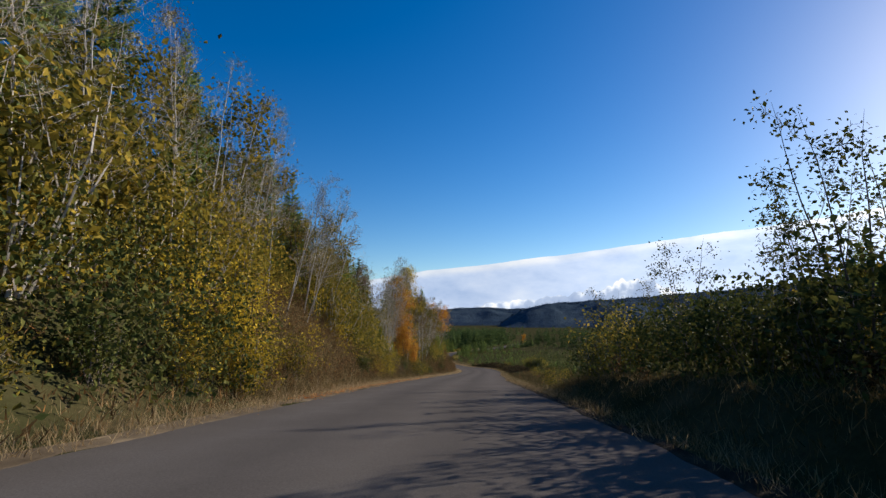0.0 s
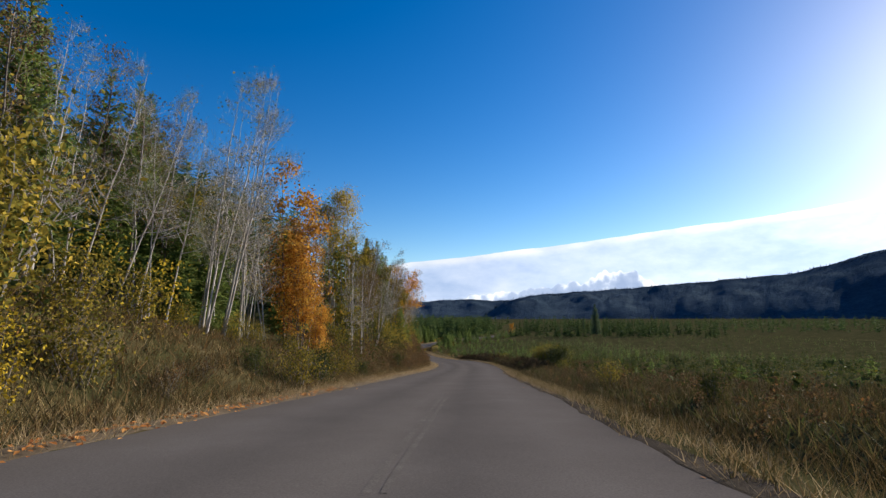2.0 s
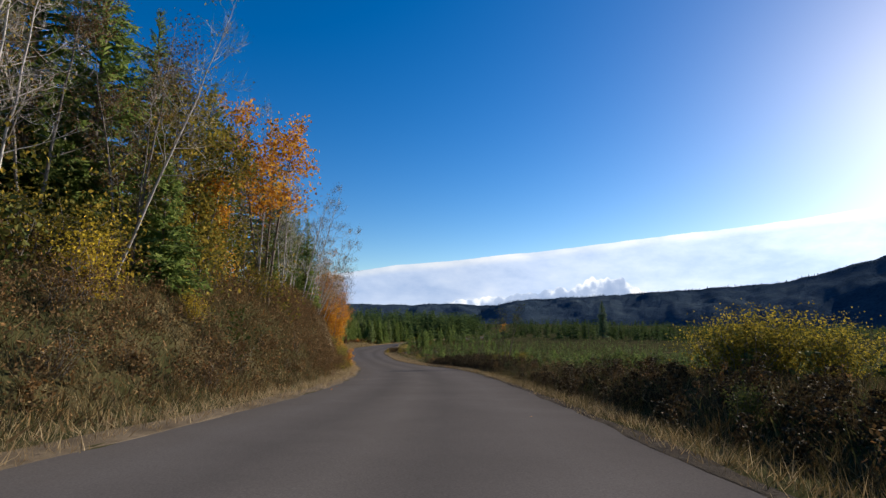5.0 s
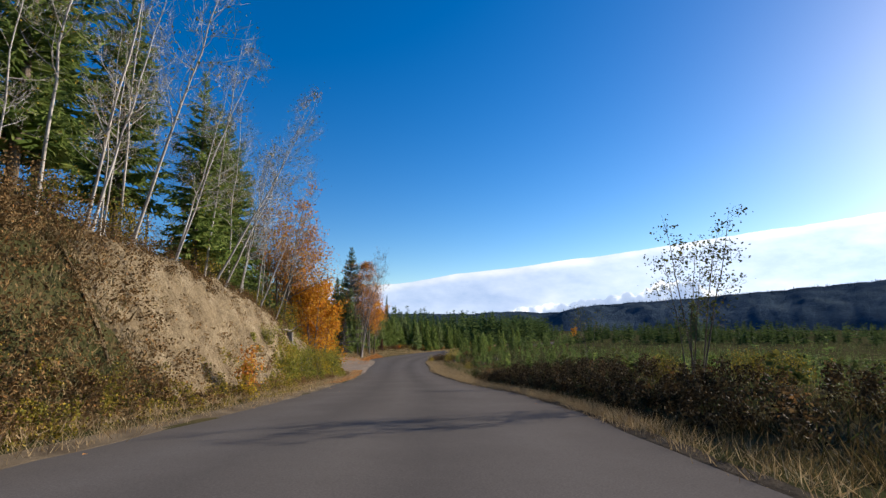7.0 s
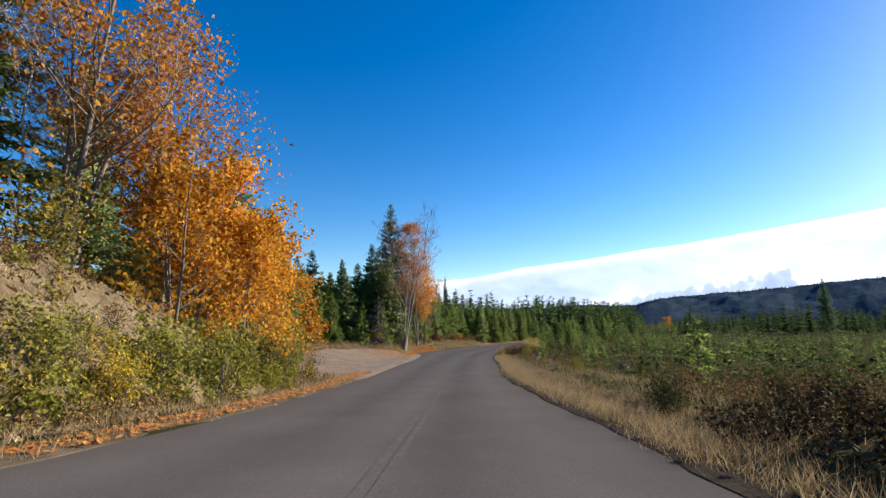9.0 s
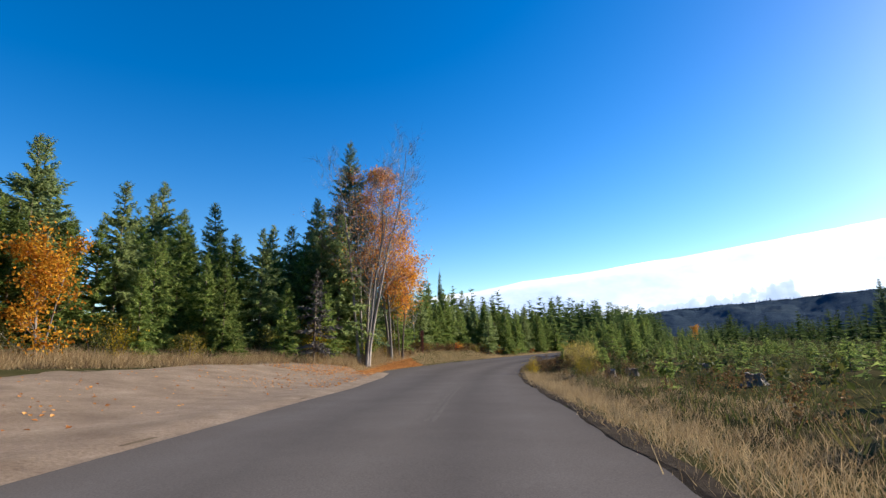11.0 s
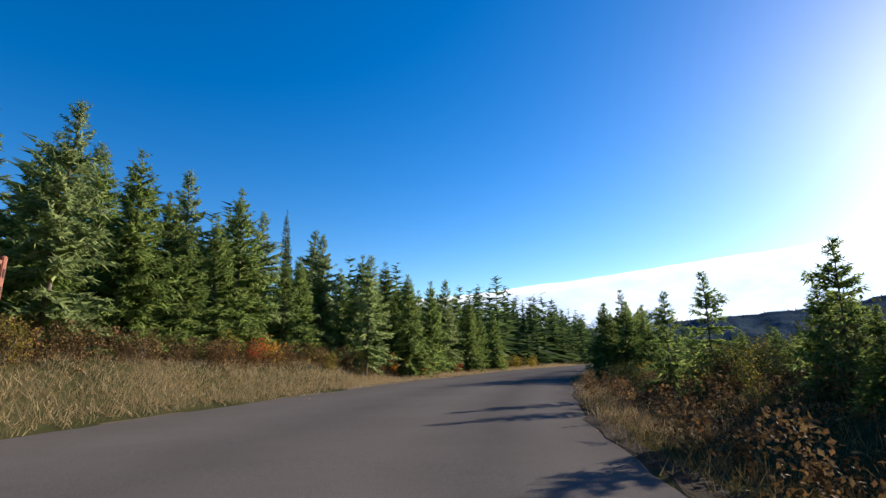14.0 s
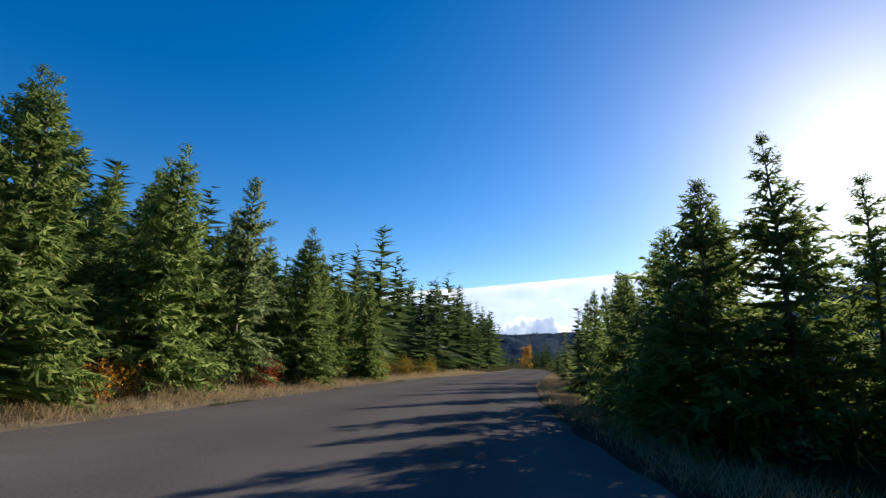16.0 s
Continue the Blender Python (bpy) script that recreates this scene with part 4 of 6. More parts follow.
MAPLE_TOP = pattern(broadleaf("maple_tree", 34, 14.5, 3.7, BARK_BROWN, L_ORANGE, "maple with a bright orange crown on bare lower stems", 4400, 0.2, 3, 0.07, 0.45, 40, 0.008, 0.6))
MAPLE_FADE = pattern(broadleaf("maple_tree", 33, 13.5, 4.9, BARK_GREY, L_FADE, "maple with thinning orange and pink leaves above the bank", 4400, 0.17, 3, 0.08, 0.28, 54, 0.0095, 0.55, 0.0, twigs=1800))
BIG_BARE = pattern(broadleaf("maple_tree", 30, 20.0, 5.8, BARK_MAPLE, L_AMBER, "big many-stemmed maple with bare pale limbs", 1300, 0.14, 6, 0.10, 0.26, 110, 0.0076, 0.6, 0.45, up=1.2, twigs=3600, fork=0.38))
B_OLIVE = pattern(bush("shrub", 41, 3.2, 3.0, L_OLIVE, "tall olive and yellow roadside shrub", 1500, 0.115))
B_LIME = pattern(bush("shrub", 49, 3.0, 2.8, L_LIME, "yellow-green leafy shrub below the earth bank", 1500, 0.125))
B_GREEN = pattern(bush("shrub", 42, 2.8, 2.8, L_GREEN, "dull green leafy shrub beside the road", 1500, 0.115))
B_YELLOW = pattern(bush("shrub", 43, 2.6, 2.2, L_YELLOW, "yellow autumn shrub beside the road", 1900, 0.09))
B_RUST = pattern(bush("shrub", 44, 1.5, 2.4, L_RUST, "low rust-brown bramble and fern", 900, 0.065, stems=16))
B_ROUND = pattern(bush("shrub", 51, 2.7, 3.6, L_YOLK, "rounded olive and yellow shrub beyond the ditch", 5200, 0.085, stems=30))
B_PALE = pattern(bush("shrub", 52, 2.8, 2.6, L_STRAW, "shrub with small pale yellow leaves beside the road", 2600, 0.07, stems=22))
B_ORANGE = pattern(bush("shrub", 50, 1.5, 1.5, L_ORANGE, "small shrub with orange autumn leaves", 800, 0.085))
B_RED = pattern(bush("shrub", 45, 1.3, 1.3, L_RED, "small shrub with red autumn leaves", 700, 0.07))
B_TALL = pattern(bush("shrub", 46, 5.6, 3.4, L_OLIVE, "tall thicket of olive saplings", 2300, 0.17, BARK_PALE, 20))
WHIP = pattern(broadleaf("sapling_tree", 47, 6.0, 1.3, BARK_BROWN, L_GREEN, "thin young tree with a few dark leaves", 800, 0.085, 3, 0.10, 0.25, 20, 0.005, 0.35, 0, "tree"))
SPRIG = pattern(broadleaf("sapling_tree", 48, 2.6, 0.6, BARK_BROWN, L_YELLOW, "young maple shoot with yellow and orange leaves", 420, 0.13, 2, 0.05, 0.08, 12, 0.006, 0.3))
SPRIG_ORANGE = pattern(broadleaf("sapling_tree", 55, 2.6, 0.55, BARK_BROWN, L_FADE, "young maple shoot with orange-red leaves below the earth bank", 420, 0.12, 2, 0.05, 0.3, 12, 0.006, 0.3))

rng = random.Random(7)


# how high above the road the trees on the slope reach, fifteen metres to the left of the camera's line, by distance along it
TREELINE = np.array([(-20, 26), (20, 21), (30, 17.8), (45, 17.3), (52, 15.2), (60, 14.2), (72, 13.8), (80, 15.5), (85, 16), (88, 13), (92, 11), (95, 12), (98, 17), (104, 18.5), (112, 17.2), (120, 18.5), (135, 20), (142, 24)])


def here(kind, s, u, size=1.0, lean=0.0, tall=None, turn=None, top=None, exact=False):
    """A copy of a plant by distance along the road and sideways; top: how high above the road it ends."""
    x, y, z = spot(s, u, not (top or exact))
    above = z - float(np.interp(s, LINE_S, LINE[:, 2]))
    if top:
        size = (top - above) / TALL[kind]
    elif kind in TALL and s < 140 and u < -10:
        size = min(size, max(0.35, (float(np.interp(s, TREELINE[:, 0], TREELINE[:, 1])) + 0.9 * (-u - 15) - above) / TALL[kind]))
    return put(kind, x, y, rng.uniform(0, 360) if turn is None else turn, size, lean, 0.05, z, tall)


# trees that stand out by their height, by distance along the road, sideways and the height of their tops above the road
for kind, s, u, top in [
    (ALDER_YELLOW, 103, -14.6, 23.4), (ALDER_YELLOW, 101, -15.8, 21.5), (OLD_FIR, 110, -26.5, 23.5), (OLD_FIR, 112.5, -27.5, 21.0), (OLD_FIR, 125, -15.4, 20.6), (ALDER_BROWN, 118, -16.4, 19.0),
    (ALDER_BROWN, 123, -12.4, 16.0), (MAPLE_TOP, 135.8, -11.0, 17.4), (MAPLE_COLUMN, 79.3, -13.5, 15.5), (MAPLE_COLUMN, 77.2, -11.6, 9.5), (MAPLE_COLUMN, 76.4, -10.3, 5.6), (OLD_FIR, 86, -15.8, 15.0), (OLD_FIR, 88.5, -17.2, 15.2), (FIR_A, 66.8, -14.0, 7.8), (FIR_A, 68.2, -13.6, 7.2), (OLD_FIR, 72, -19.0, 14.0), (OLD_FIR, 68.5, -17.5, 15.2), (OLD_FIR, 64.5, -16.5, 15.0), (OLD_FIR, 59.5, -15.6, 15.6),
    (FIR_A, 291.2, -10.2, 8.2), (FIR_A, 296.1, -10.2, 8.6), (FIR_C, 301.3, -10.6, 9.6), (FIR_A, 305.9, -9.5, 8.4), (FIR_B, 314.8, -9.0, 7.6), (FIR_C, 285, -11.0, 8.9), (FIR_A, 288, -13.0, 9.6), (FIR_A, 293.6, -13.4, 10.2), (FIR_C, 286.2, -15.1, 10.9), (FIR_A, 310, -10.6, 8.0),
    (FIR_C, 275, -16.5, 11.6), (FIR_A, 277, -15.0, 11.2), (FIR_C, 279.5, -15.5, 10.8), (FIR_A, 270.5, -15.0, 10.5), (FIR_C, 266.6, -14.2, 10.4), (THIN_FIR, 300.8, -28.8, 19.0), (THIN_FIR, 303.5, -31.0, 18.0),
    (FIR_D, 291.8, 4.7, 5.5), (FIR_D, 293.6, 4.6, 4.9), (CEDAR, 291.3, 6.0, 6.4), (CEDAR, 290.7, 7.2, 5.2), (CEDAR, 290.2, 8.4, 4.3), (CEDAR_THIN, 272.8, 7.0, 4.7), (CEDAR_THIN, 274.4, 5.9, 4.2), (CEDAR_THIN, 265.2, 7.4, 4.2), (FIR_D, 296.5, 5.2, 5.0),
    (SPRUCE, 252, -16.6, 25.6), (MAPLE_FADE, 185.2, -12.3, 16.9), (MAPLE_FADE, 188.6, -10.9, 15.2), (FIR_C, 243.4, -25.7, 16.4), (FIR_C, 247.7, -23.4, 14.4), (FIR_C, 240.5, -30.0, 16.6), (FIR_C, 246, -20.0, 14.5), (FIR_C, 248, -18.0, 18.0), (FIR_A, 204.4, -13.4, 11.7), (FIR_C, 207, -15.0, 11.0),
]:
    here(kind, s, u, top=top)

# a clump of tall bare stems that lean over the bank
for kind, s, u, top, lean in [(ALDER_BARE, 68.2, -12.4, 16.6, 9), (ALDER_BARE_B, 67.2, -12.7, 16.0, 11), (ALDER_BARE, 69.2, -13.0, 17.2, 7), (ALDER_BARE, 66.2, -12.2, 15.2, 12), (ALDER_BARE_B, 70.3, -12.4, 15.4, 6),
                              (ALDER_BARE, 78.6, -11.6, 10.0, 4), (ALDER_BARE_B, 89.5, -11.0, 11.0, 3), (ALDER_BARE, 91.5, -11.6, 12.0, -3), (ALDER_BARE_B, 94, -11.2, 11.5, 4), (ALDER_BROWN, 96.5, -11.6, 11.0, 0)]:
    here(kind, s, u, 1.0, lean, None, 80 + 12 * math.sin(s * 7), top)

# trees that stand out, by distance along the road and sideways
for kind, s, u, size, lean in [
    (OLD_FIR, 41, -15.5, 1.05, 0), (OLD_FIR, 36, -17, 1.05, 0), (ALDER_OLIVE, 44, -14.5, 1.25, 0), (ALDER_BROWN, 47, -14.5, 1.0, 0), (ALDER_OLIVE, 50, -15, 1.2, 0), (ALDER_BROWN, 39, -13.5, 0.95, 0), (ALDER_BARE, 36, -12.2, 0.85, 16), (ALDER_BARE_B, 38.5, -12.6, 0.9, 14), (ALDER_BARE, 42, -12.6, 0.8, 12), (ALDER_BARE_B, 33, -12.4, 0.9, 18),
    (OLD_FIR, 77, -24, 0.95, 0), (OLD_FIR, 62, -22, 1.0, 0), (OLD_FIR, 40, -23, 1.05, 0), (OLD_FIR, 30, -18, 1.15, 0), (OLD_FIR, 25.5, -16, 1.02, 0), (OLD_FIR, 22, -18, 1.05, 0), (ALDER_BARE, 27.5, -13, 0.85, 8), (ALDER_BARE_B, 24.5, -12.6, 0.85, 12), (OLD_FIR, 97, -27, 0.85, 0), 
    (OLD_FIR, 90, -30, 0.8, 0), (ALDER_BROWN, 102, -18.5, 1.15, 0), 
    (ALDER_BARE, 8, -12, 0.85, 9), (ALDER_BARE, 12, -11.6, 0.8, -8), (ALDER_BARE_B, 15, -12.4, 0.85, 6), (ALDER_BARE, 19, -11.8, 0.8, -5), (ALDER_BARE_B, 23, -12.5, 0.9, 8),
    (SPRIG, 159, -7.2, 0.62, 0), (SPRIG_ORANGE, 159.2, -7.3, 0.85, 0),
    (ALDER_BROWN, 117, -16, 1.05, 0),
    (ALDER_BROWN, 121, -14.5, 0.85, 0), (ALDER_BROWN, 129, -13.5, 0.8, 0), (MAPLE_SMALL, 131, -13.5, 0.8, 0), (B_YELLOW, 118.5, -11.0, 0.9, 0), (B_YELLOW, 123.5, -10.4, 0.45, 0),
    (OLD_FIR, 167, -12.8, 0.72, 0), (OLD_FIR, 164, -15.5, 0.85, 0), (OLD_FIR, 158, -16, 0.95, 0), (OLD_FIR, 150, -20, 1.0, 0), 
    (MAPLE_SMALL, 194, -10.5, 0.9, 0), (MAPLE_SMALL, 198, -12, 1.1, 0), (MAPLE_SMALL, 203, -13.5, 1.15, 0), (MAPLE_SMALL, 191, -9.6, 0.85, 0), (MAPLE_SMALL, 187, -10.0, 0.9, 0), (B_LIME, 184, -8.4, 0.75, 0), (B_LIME, 186.5, -8.3, 0.8, 0), (B_YELLOW, 182, -8.3, 0.6, 0), (B_LIME, 170.5, -8.3, 0.65, 0), (B_YELLOW, 172, -8.7, 0.55, 0), (B_LIME, 174, -8.2, 0.7, 0), (B_LIME, 176, -8.7, 0.65, 0), (B_OLIVE, 178.5, -8.3, 0.65, 0), (B_LIME, 180.5, -8.7, 0.6, 0), (B_LIME, 189, -8.6, 0.8, 0), (B_GREEN, 191.5, -8.8, 0.7, 0), (B_LIME, 194.5, -9.2, 0.75, 0), (B_OLIVE, 198, -9.8, 0.7, 0), (B_RUST, 201, -9.6, 0.9, 0), (FIR_C, 200, -17, 1.0, 0), (FIR_C, 204, -19, 1.15, 0), (FIR_C, 195, -19, 1.1, 0),
    (FIR_C, 206, -16, 0.95, 0), (FIR_C, 211, -16.5, 0.95, 0), (MAPLE_SMALL, 209, -13, 1.0, 0),
    (FIR_A, 244, -15, 0.7, 0), (FIR_B, 240, -16.5, 0.7, 0), (FIR_A, 236.5, -19.5, 0.75, 0), (FIR_B, 232, -22.5, 0.7, 0), (FIR_A, 229, -25.5, 0.75, 0), (B_GREEN, 241, -18.5, 0.8, 0), (B_GREEN, 238, -20.5, 0.8, 0), (B_OLIVE, 234, -20.5, 0.7, 0), (B_GREEN, 230, -23.5, 0.8, 0), (B_GREEN, 226, -26, 0.8, 0), (B_OLIVE, 245, -14.5, 0.5, 0), (B_YELLOW, 248, -14.8, 0.6, 0), (B_OLIVE, 250.5, -13.8, 0.5, 0),
    (FIR_C, 246.7, -15, 1.15, 0), (FIR_A, 248.2, -17, 1.24, 0), (FIR_C, 249.2, -24, 1.13, 0), (FIR_A, 241.2, -22, 1.02, 0),
    (FIR_A, 236.2, -27, 1.13, 0), (FIR_C, 232.2, -30, 1.07, 0), (FIR_A, 241.2, -27, 1.13, 0), (FIR_A, 249.2, -21, 1.13, 0), (FIR_C, 249, -16.5, 1.13, 0), (FIR_C, 229.2, -33, 1.19, 0), (FIR_A, 225.2, -30, 1.13, 0), (FIR_C, 217, -30, 1.13, 0),
    (FIR_C, 212, -27, 1.13, 0), (FIR_A, 207, -24, 1.13, 0), (FIR_C, 202.5, -15.5, 1.19, 0), (FIR_C, 197, -22, 1.36, 0), (FIR_C, 234.2, -34, 1.36, 0), (FIR_C, 243.2, -32, 1.36, 0), (FIR_C, 254, -15.5, 1.13, 0), (FIR_A, 258, -14, 1.07, 0), (FIR_B, 248, -14.4, 0.96, 0), (FIR_B, 251, -14.2, 0.90, 0),
    (B_LIME, 246, -14.2, 0.6, 0), (B_LIME, 249.5, -13.6, 0.65, 0), (B_LIME, 252, -13.6, 0.7, 0), (B_YELLOW, 248.4, -13.4, 0.55, 0), (B_LIME, 244.5, -16.5, 0.8, 0), (B_LIME, 255.5, -13.8, 0.8, 0), (B_LIME, 241, -18.5, 0.8, 0), (ALDER_OLIVE, 250.5, -14.2, 0.75, 0),
    (ALDER_BROWN, 108, -14, 1.0, 0), (ALDER_BARE_B, 103, -13.4, 1.0, 15), (ALDER_OLIVE, 100.5, -15, 1.2, 0), (ALDER_OLIVE, 112, -13.6, 1.15, 0), (B_RUST, 116.5, -10.6, 0.9, 0), (ALDER_BARE, 106, -12.4, 0.9, 14), (ALDER_BARE_B, 109.5, -12.6, 0.95, 12),
    (DEAD_FIR, 241.2, -14.6, 1.0, 0), (DEAD_FIR, 243.6, -15.2, 0.85, 0), (ALDER_BARE, 250, -13.6, 0.6, 3), (ALDER_BARE, 256.2, -12.9, 0.55, 0), (ALDER_BARE_B, 258.6, -13.2, 0.6, 0), (ALDER_BARE, 262.5, -13.0, 0.5, 0), (BIG_BARE, 247.4, -12.7, 1.1, 0), (MAPLE_AMBER, 254, -12.2, 1.24, 0), (MAPLE_TOP, 255.8, -12.0, 0.78, 0),
    (MAPLE_SMALL, 189.5, -10.8, 1.0, 0), (ALDER_BROWN, 196, -12, 0.65, 0), (ALDER_BROWN, 199, -13, 0.6, 0), (OLD_FIR, 185, -16.5, 1.0, 0), (OLD_FIR, 179, -15.5, 0.92, 0), (OLD_FIR, 174, -14.5, 0.8, 0),
    (ALDER_BARE, 177, -10.8, 0.55, 14), (ALDER_BARE, 174, -11.2, 0.7, 16), (ALDER_BARE_B, 171, -11.5, 0.8, 14), (ALDER_BARE, 168.5, -11.8, 0.85, 18), (ALDER_BARE, 166, -11.5, 0.85, 22), (ALDER_BARE_B, 163, -12.0, 0.9, 18), (ALDER_BARE, 160, -12.5, 0.95, 14), (ALDER_BARE_B, 157, -12.2, 0.95, 16),
    (ALDER_BARE, 67, -13.0, 0.74, 5), (ALDER_BARE, 69.5, -13.6, 0.76, -4), (ALDER_BARE_B, 71.5, -12.9, 0.85, 4), (ALDER_BARE, 73.5, -14, 0.78, 3), (ALDER_BARE_B, 75.5, -13.2, 0.82, -3), (ALDER_BARE, 63, -13.5, 0.75, 8), (ALDER_BARE, 65, -14.2, 0.78, -4), (ALDER_BARE, 64, -12.8, 0.66, 6),
    (ALDER_BARE, 61, -13, 0.6, 14), (ALDER_BARE, 59.5, -13.2, 0.56, 17), (ALDER_BARE_B, 57.5, -13, 0.6, 12), (OLD_FIR, 56, -16, 0.85, 0), (ALDER_BROWN, 57, -14, 0.95, 0), (ALDER_BARE_B, 60, -15, 0.95, 6), (ALDER_BROWN, 62.5, -16.5, 1.1, 0), (ALDER_BROWN, 66, -16, 0.85, 0), (ALDER_BROWN, 69, -16.5, 0.85, 0), (OLD_FIR, 72.5, -20, 0.92, 0), (FIR_D, 70, -15.5, 1.15, 0), (FIR_D, 72.5, -15.2, 0.9, 0),
    (ALDER_BARE, 121.0, -11.6, 0.85, 17), (OLD_FIR, 128.5, -15, 1.0, 0), (OLD_FIR, 123, -17, 1.0, 0), (ALDER_OLIVE, 126, -13.4, 0.95, 0), (ALDER_BARE_B, 117, -12.6, 0.95, 6), (ALDER_BARE_B, 114.5, -13, 1.0, 12), (ALDER_BARE, 116, -13.6, 1.0, 16), (ALDER_BARE, 118.5, -14, 0.95, -8), (ALDER_OLIVE, 129, -12.6, 0.95, 0), (ALDER_OLIVE, 132, -12.4, 0.8, 0), (FIR_D, 124, -11.6, 0.9, 0),
    (B_GREEN, 113, 10.5, 1.0, 0), (B_GREEN, 115, 11.8, 1.1, 0), (B_GREEN, 111, 11.5, 1.0, 0),
    (FIR_D, 284, 9, 0.45, 0), (FIR_D, 281, 10.5, 0.45, 0), (FIR_D, 278, 11, 0.45, 0), (FIR_D, 293, 7.3, 0.85, 0), (FIR_D, 299, 5.4, 0.8, 0), (B_GREEN, 286, 10, 0.7, 0), (B_GREEN, 283, 11, 0.7, 0), (B_GREEN, 280, 9, 0.6, 0),
    (SPRUCE, 215, -31, 0.7, 0), (FIR_C, 241, -27, 1.05, 0), (MAPLE_SMALL, 227, -24, 0.95, 0), (MAPLE_SMALL, 222, -26, 0.85, 0), (B_YELLOW, 231, -23, 1.0, 0), (B_YELLOW, 243, -15.5, 1.1, 0),
    (FIR_D, 289.5, 7.4, 0.62, 0), (FIR_D, 295, 6.5, 0.95, 0), (FIR_D, 299, 7.5, 0.9, 0), (FIR_D, 303, 6.0, 0.9, 0), (FIR_B, 310, 7, 0.75, 0),
    (FIR_B, 316, 6.5, 0.72, 0), (FIR_A, 322, 8, 0.75, 0), (FIR_B, 330, 7, 0.85, 0), (CEDAR_THIN, 264, 10.7, 0.62, 0), (B_GREEN, 270, 10.0, 0.9, 0), (CEDAR, 267, 8.5, 0.45, 0), 
    (CEDAR, 262, 13.0, 0.7, 0), (FIR_D, 259, 12.5, 0.65, 0), (B_GREEN, 294, 9.5, 0.8, 0), (B_GREEN, 286, 8.5, 0.7, 0), (B_GREEN, 281, 8.0, 0.6, 0),
    (WHIP, 158, 9.6, 1.1, 0), (WHIP, 156, 8.2, 0.8, 0), (WHIP, 34.4, 9.4, 1.1, 0), (WHIP, 38, 9.2, 0.75, 0), (WHIP, 32.6, 8.8, 0.6, 0), (WHIP, 10, 7.5, 0.95, 0), (WHIP, 12, 8.2, 0.85, 0), (WHIP, 14.3, 8.6, 0.75, 0), (WHIP, 18, 7.5, 0.8, 0), (WHIP, 23, 8.5, 0.7, 0), (FIR_D, 14, 10.5, 0.6, 0), (WHIP, 11, 9.5, 0.9, 0), (WHIP, 169, 9.5, 0.7, 0),
    (B_ROUND, 122.6, 10.4, 0.95, 0), (B_ROUND, 123.4, 12.0, 1.05, 0), (B_ROUND, 122.0, 13.4, 0.85, 0), (B_PALE, 247, 6.7, 0.85, 0), (B_PALE, 245.4, 7.5, 0.8, 0), (B_PALE, 249, 7.9, 0.7, 0), (B_GREEN, 243, 7.4, 0.45, 0), (B_GREEN, 258, 6.6, 0.45, 0), (FIR_D, 266.4, 7.6, 0.45, 0), (FIR_D, 262.5, 6.6, 0.3, 0), (FIR_D, 260, 5.8, 0.26, 0), (B_GREEN, 264.3, 7.4, 0.7, 0), (B_GREEN, 269.5, 6.6, 0.6, 0),
    (B_YELLOW, 240, 3.9, 0.45, 0), (B_OLIVE, 236.6, 6.9, 0.5, 0), (B_YELLOW, 236.9, 6.6, 0.45, 0),
    (B_ORANGE, 289.3, -9.4, 1.15, 0), (B_ORANGE, 294, -8.7, 0.8, 0), (B_ORANGE, 295.2, -8.9, 0.7, 0), (B_RED, 303, -8.6, 0.9, 0), (B_RED, 275, -12.4, 1.0, 0), (B_ORANGE, 276.4, -12.2, 0.75, 0), (B_ORANGE, 273.2, -12.6, 0.6, 0), (B_YELLOW, 320, -8.6, 0.6, 0), (B_YELLOW, 326, -8.6, 0.7, 0), (B_YELLOW, 333, -8.2, 0.7, 0),
]:
    here(kind, s, u, size, lean, None, 90 + rng.uniform(-25, 25) if lean else None, exact=u < -11)

for s, u, size, kind in [(148, -9.4, 0.3, B_RUST), (153, -8.6, 0.3, B_RUST), (160, -9.0, 0.3, B_RUST), (169, -9.4, 0.4, B_LIME), (173, -9.6, 0.4, B_RUST)]:
    here(kind, s, u, size)

# the wooded bank to the left, from the shrubs at the verge up to the trees behind
s = -14.0
while s < 192:
    if not 136 < s < 184 and not 26 < s < 41:
        k = rng.choice([B_OLIVE, B_OLIVE, B_GREEN, B_YELLOW, B_OLIVE] if s < 58 else [B_OLIVE, B_RUST, B_GREEN, B_RUST, B_OLIVE] if s < 100 else [B_RUST])
        if not 84 < s < 116 or rng.random() < 0.5:
            here(k, s + rng.uniform(-0.8, 0.8), -9.0 + rng.uniform(-0.6, 0.6), rng.uniform(0.55, 0.95) * (0.8 if 62 < s < 90 else 1.0))
        if s < 92 or s > 110:
            here(B_TALL if s < 58 else B_OLIVE, s + rng.uniform(-1, 1), -12.4 + rng.uniform(-1, 1), rng.uniform(0.9, 1.3) if s < 40 else rng.uniform(0.7, 1.0) * (0.55 if 62 < s < 90 else 1.0))
    else:
        if rng.random() < 0.5:
            here(B_RUST, s + rng.uniform(-1, 1), -8.3 + rng.uniform(-0.4, 0.4), rng.uniform(0.35, 0.6))
        here(rng.choice([B_RUST, B_OLIVE, B_GREEN]), s, -13.2 + rng.uniform(-0.9, 0.9), rng.uniform(0.45, 0.8))
    s += 3.3
s = -12.0
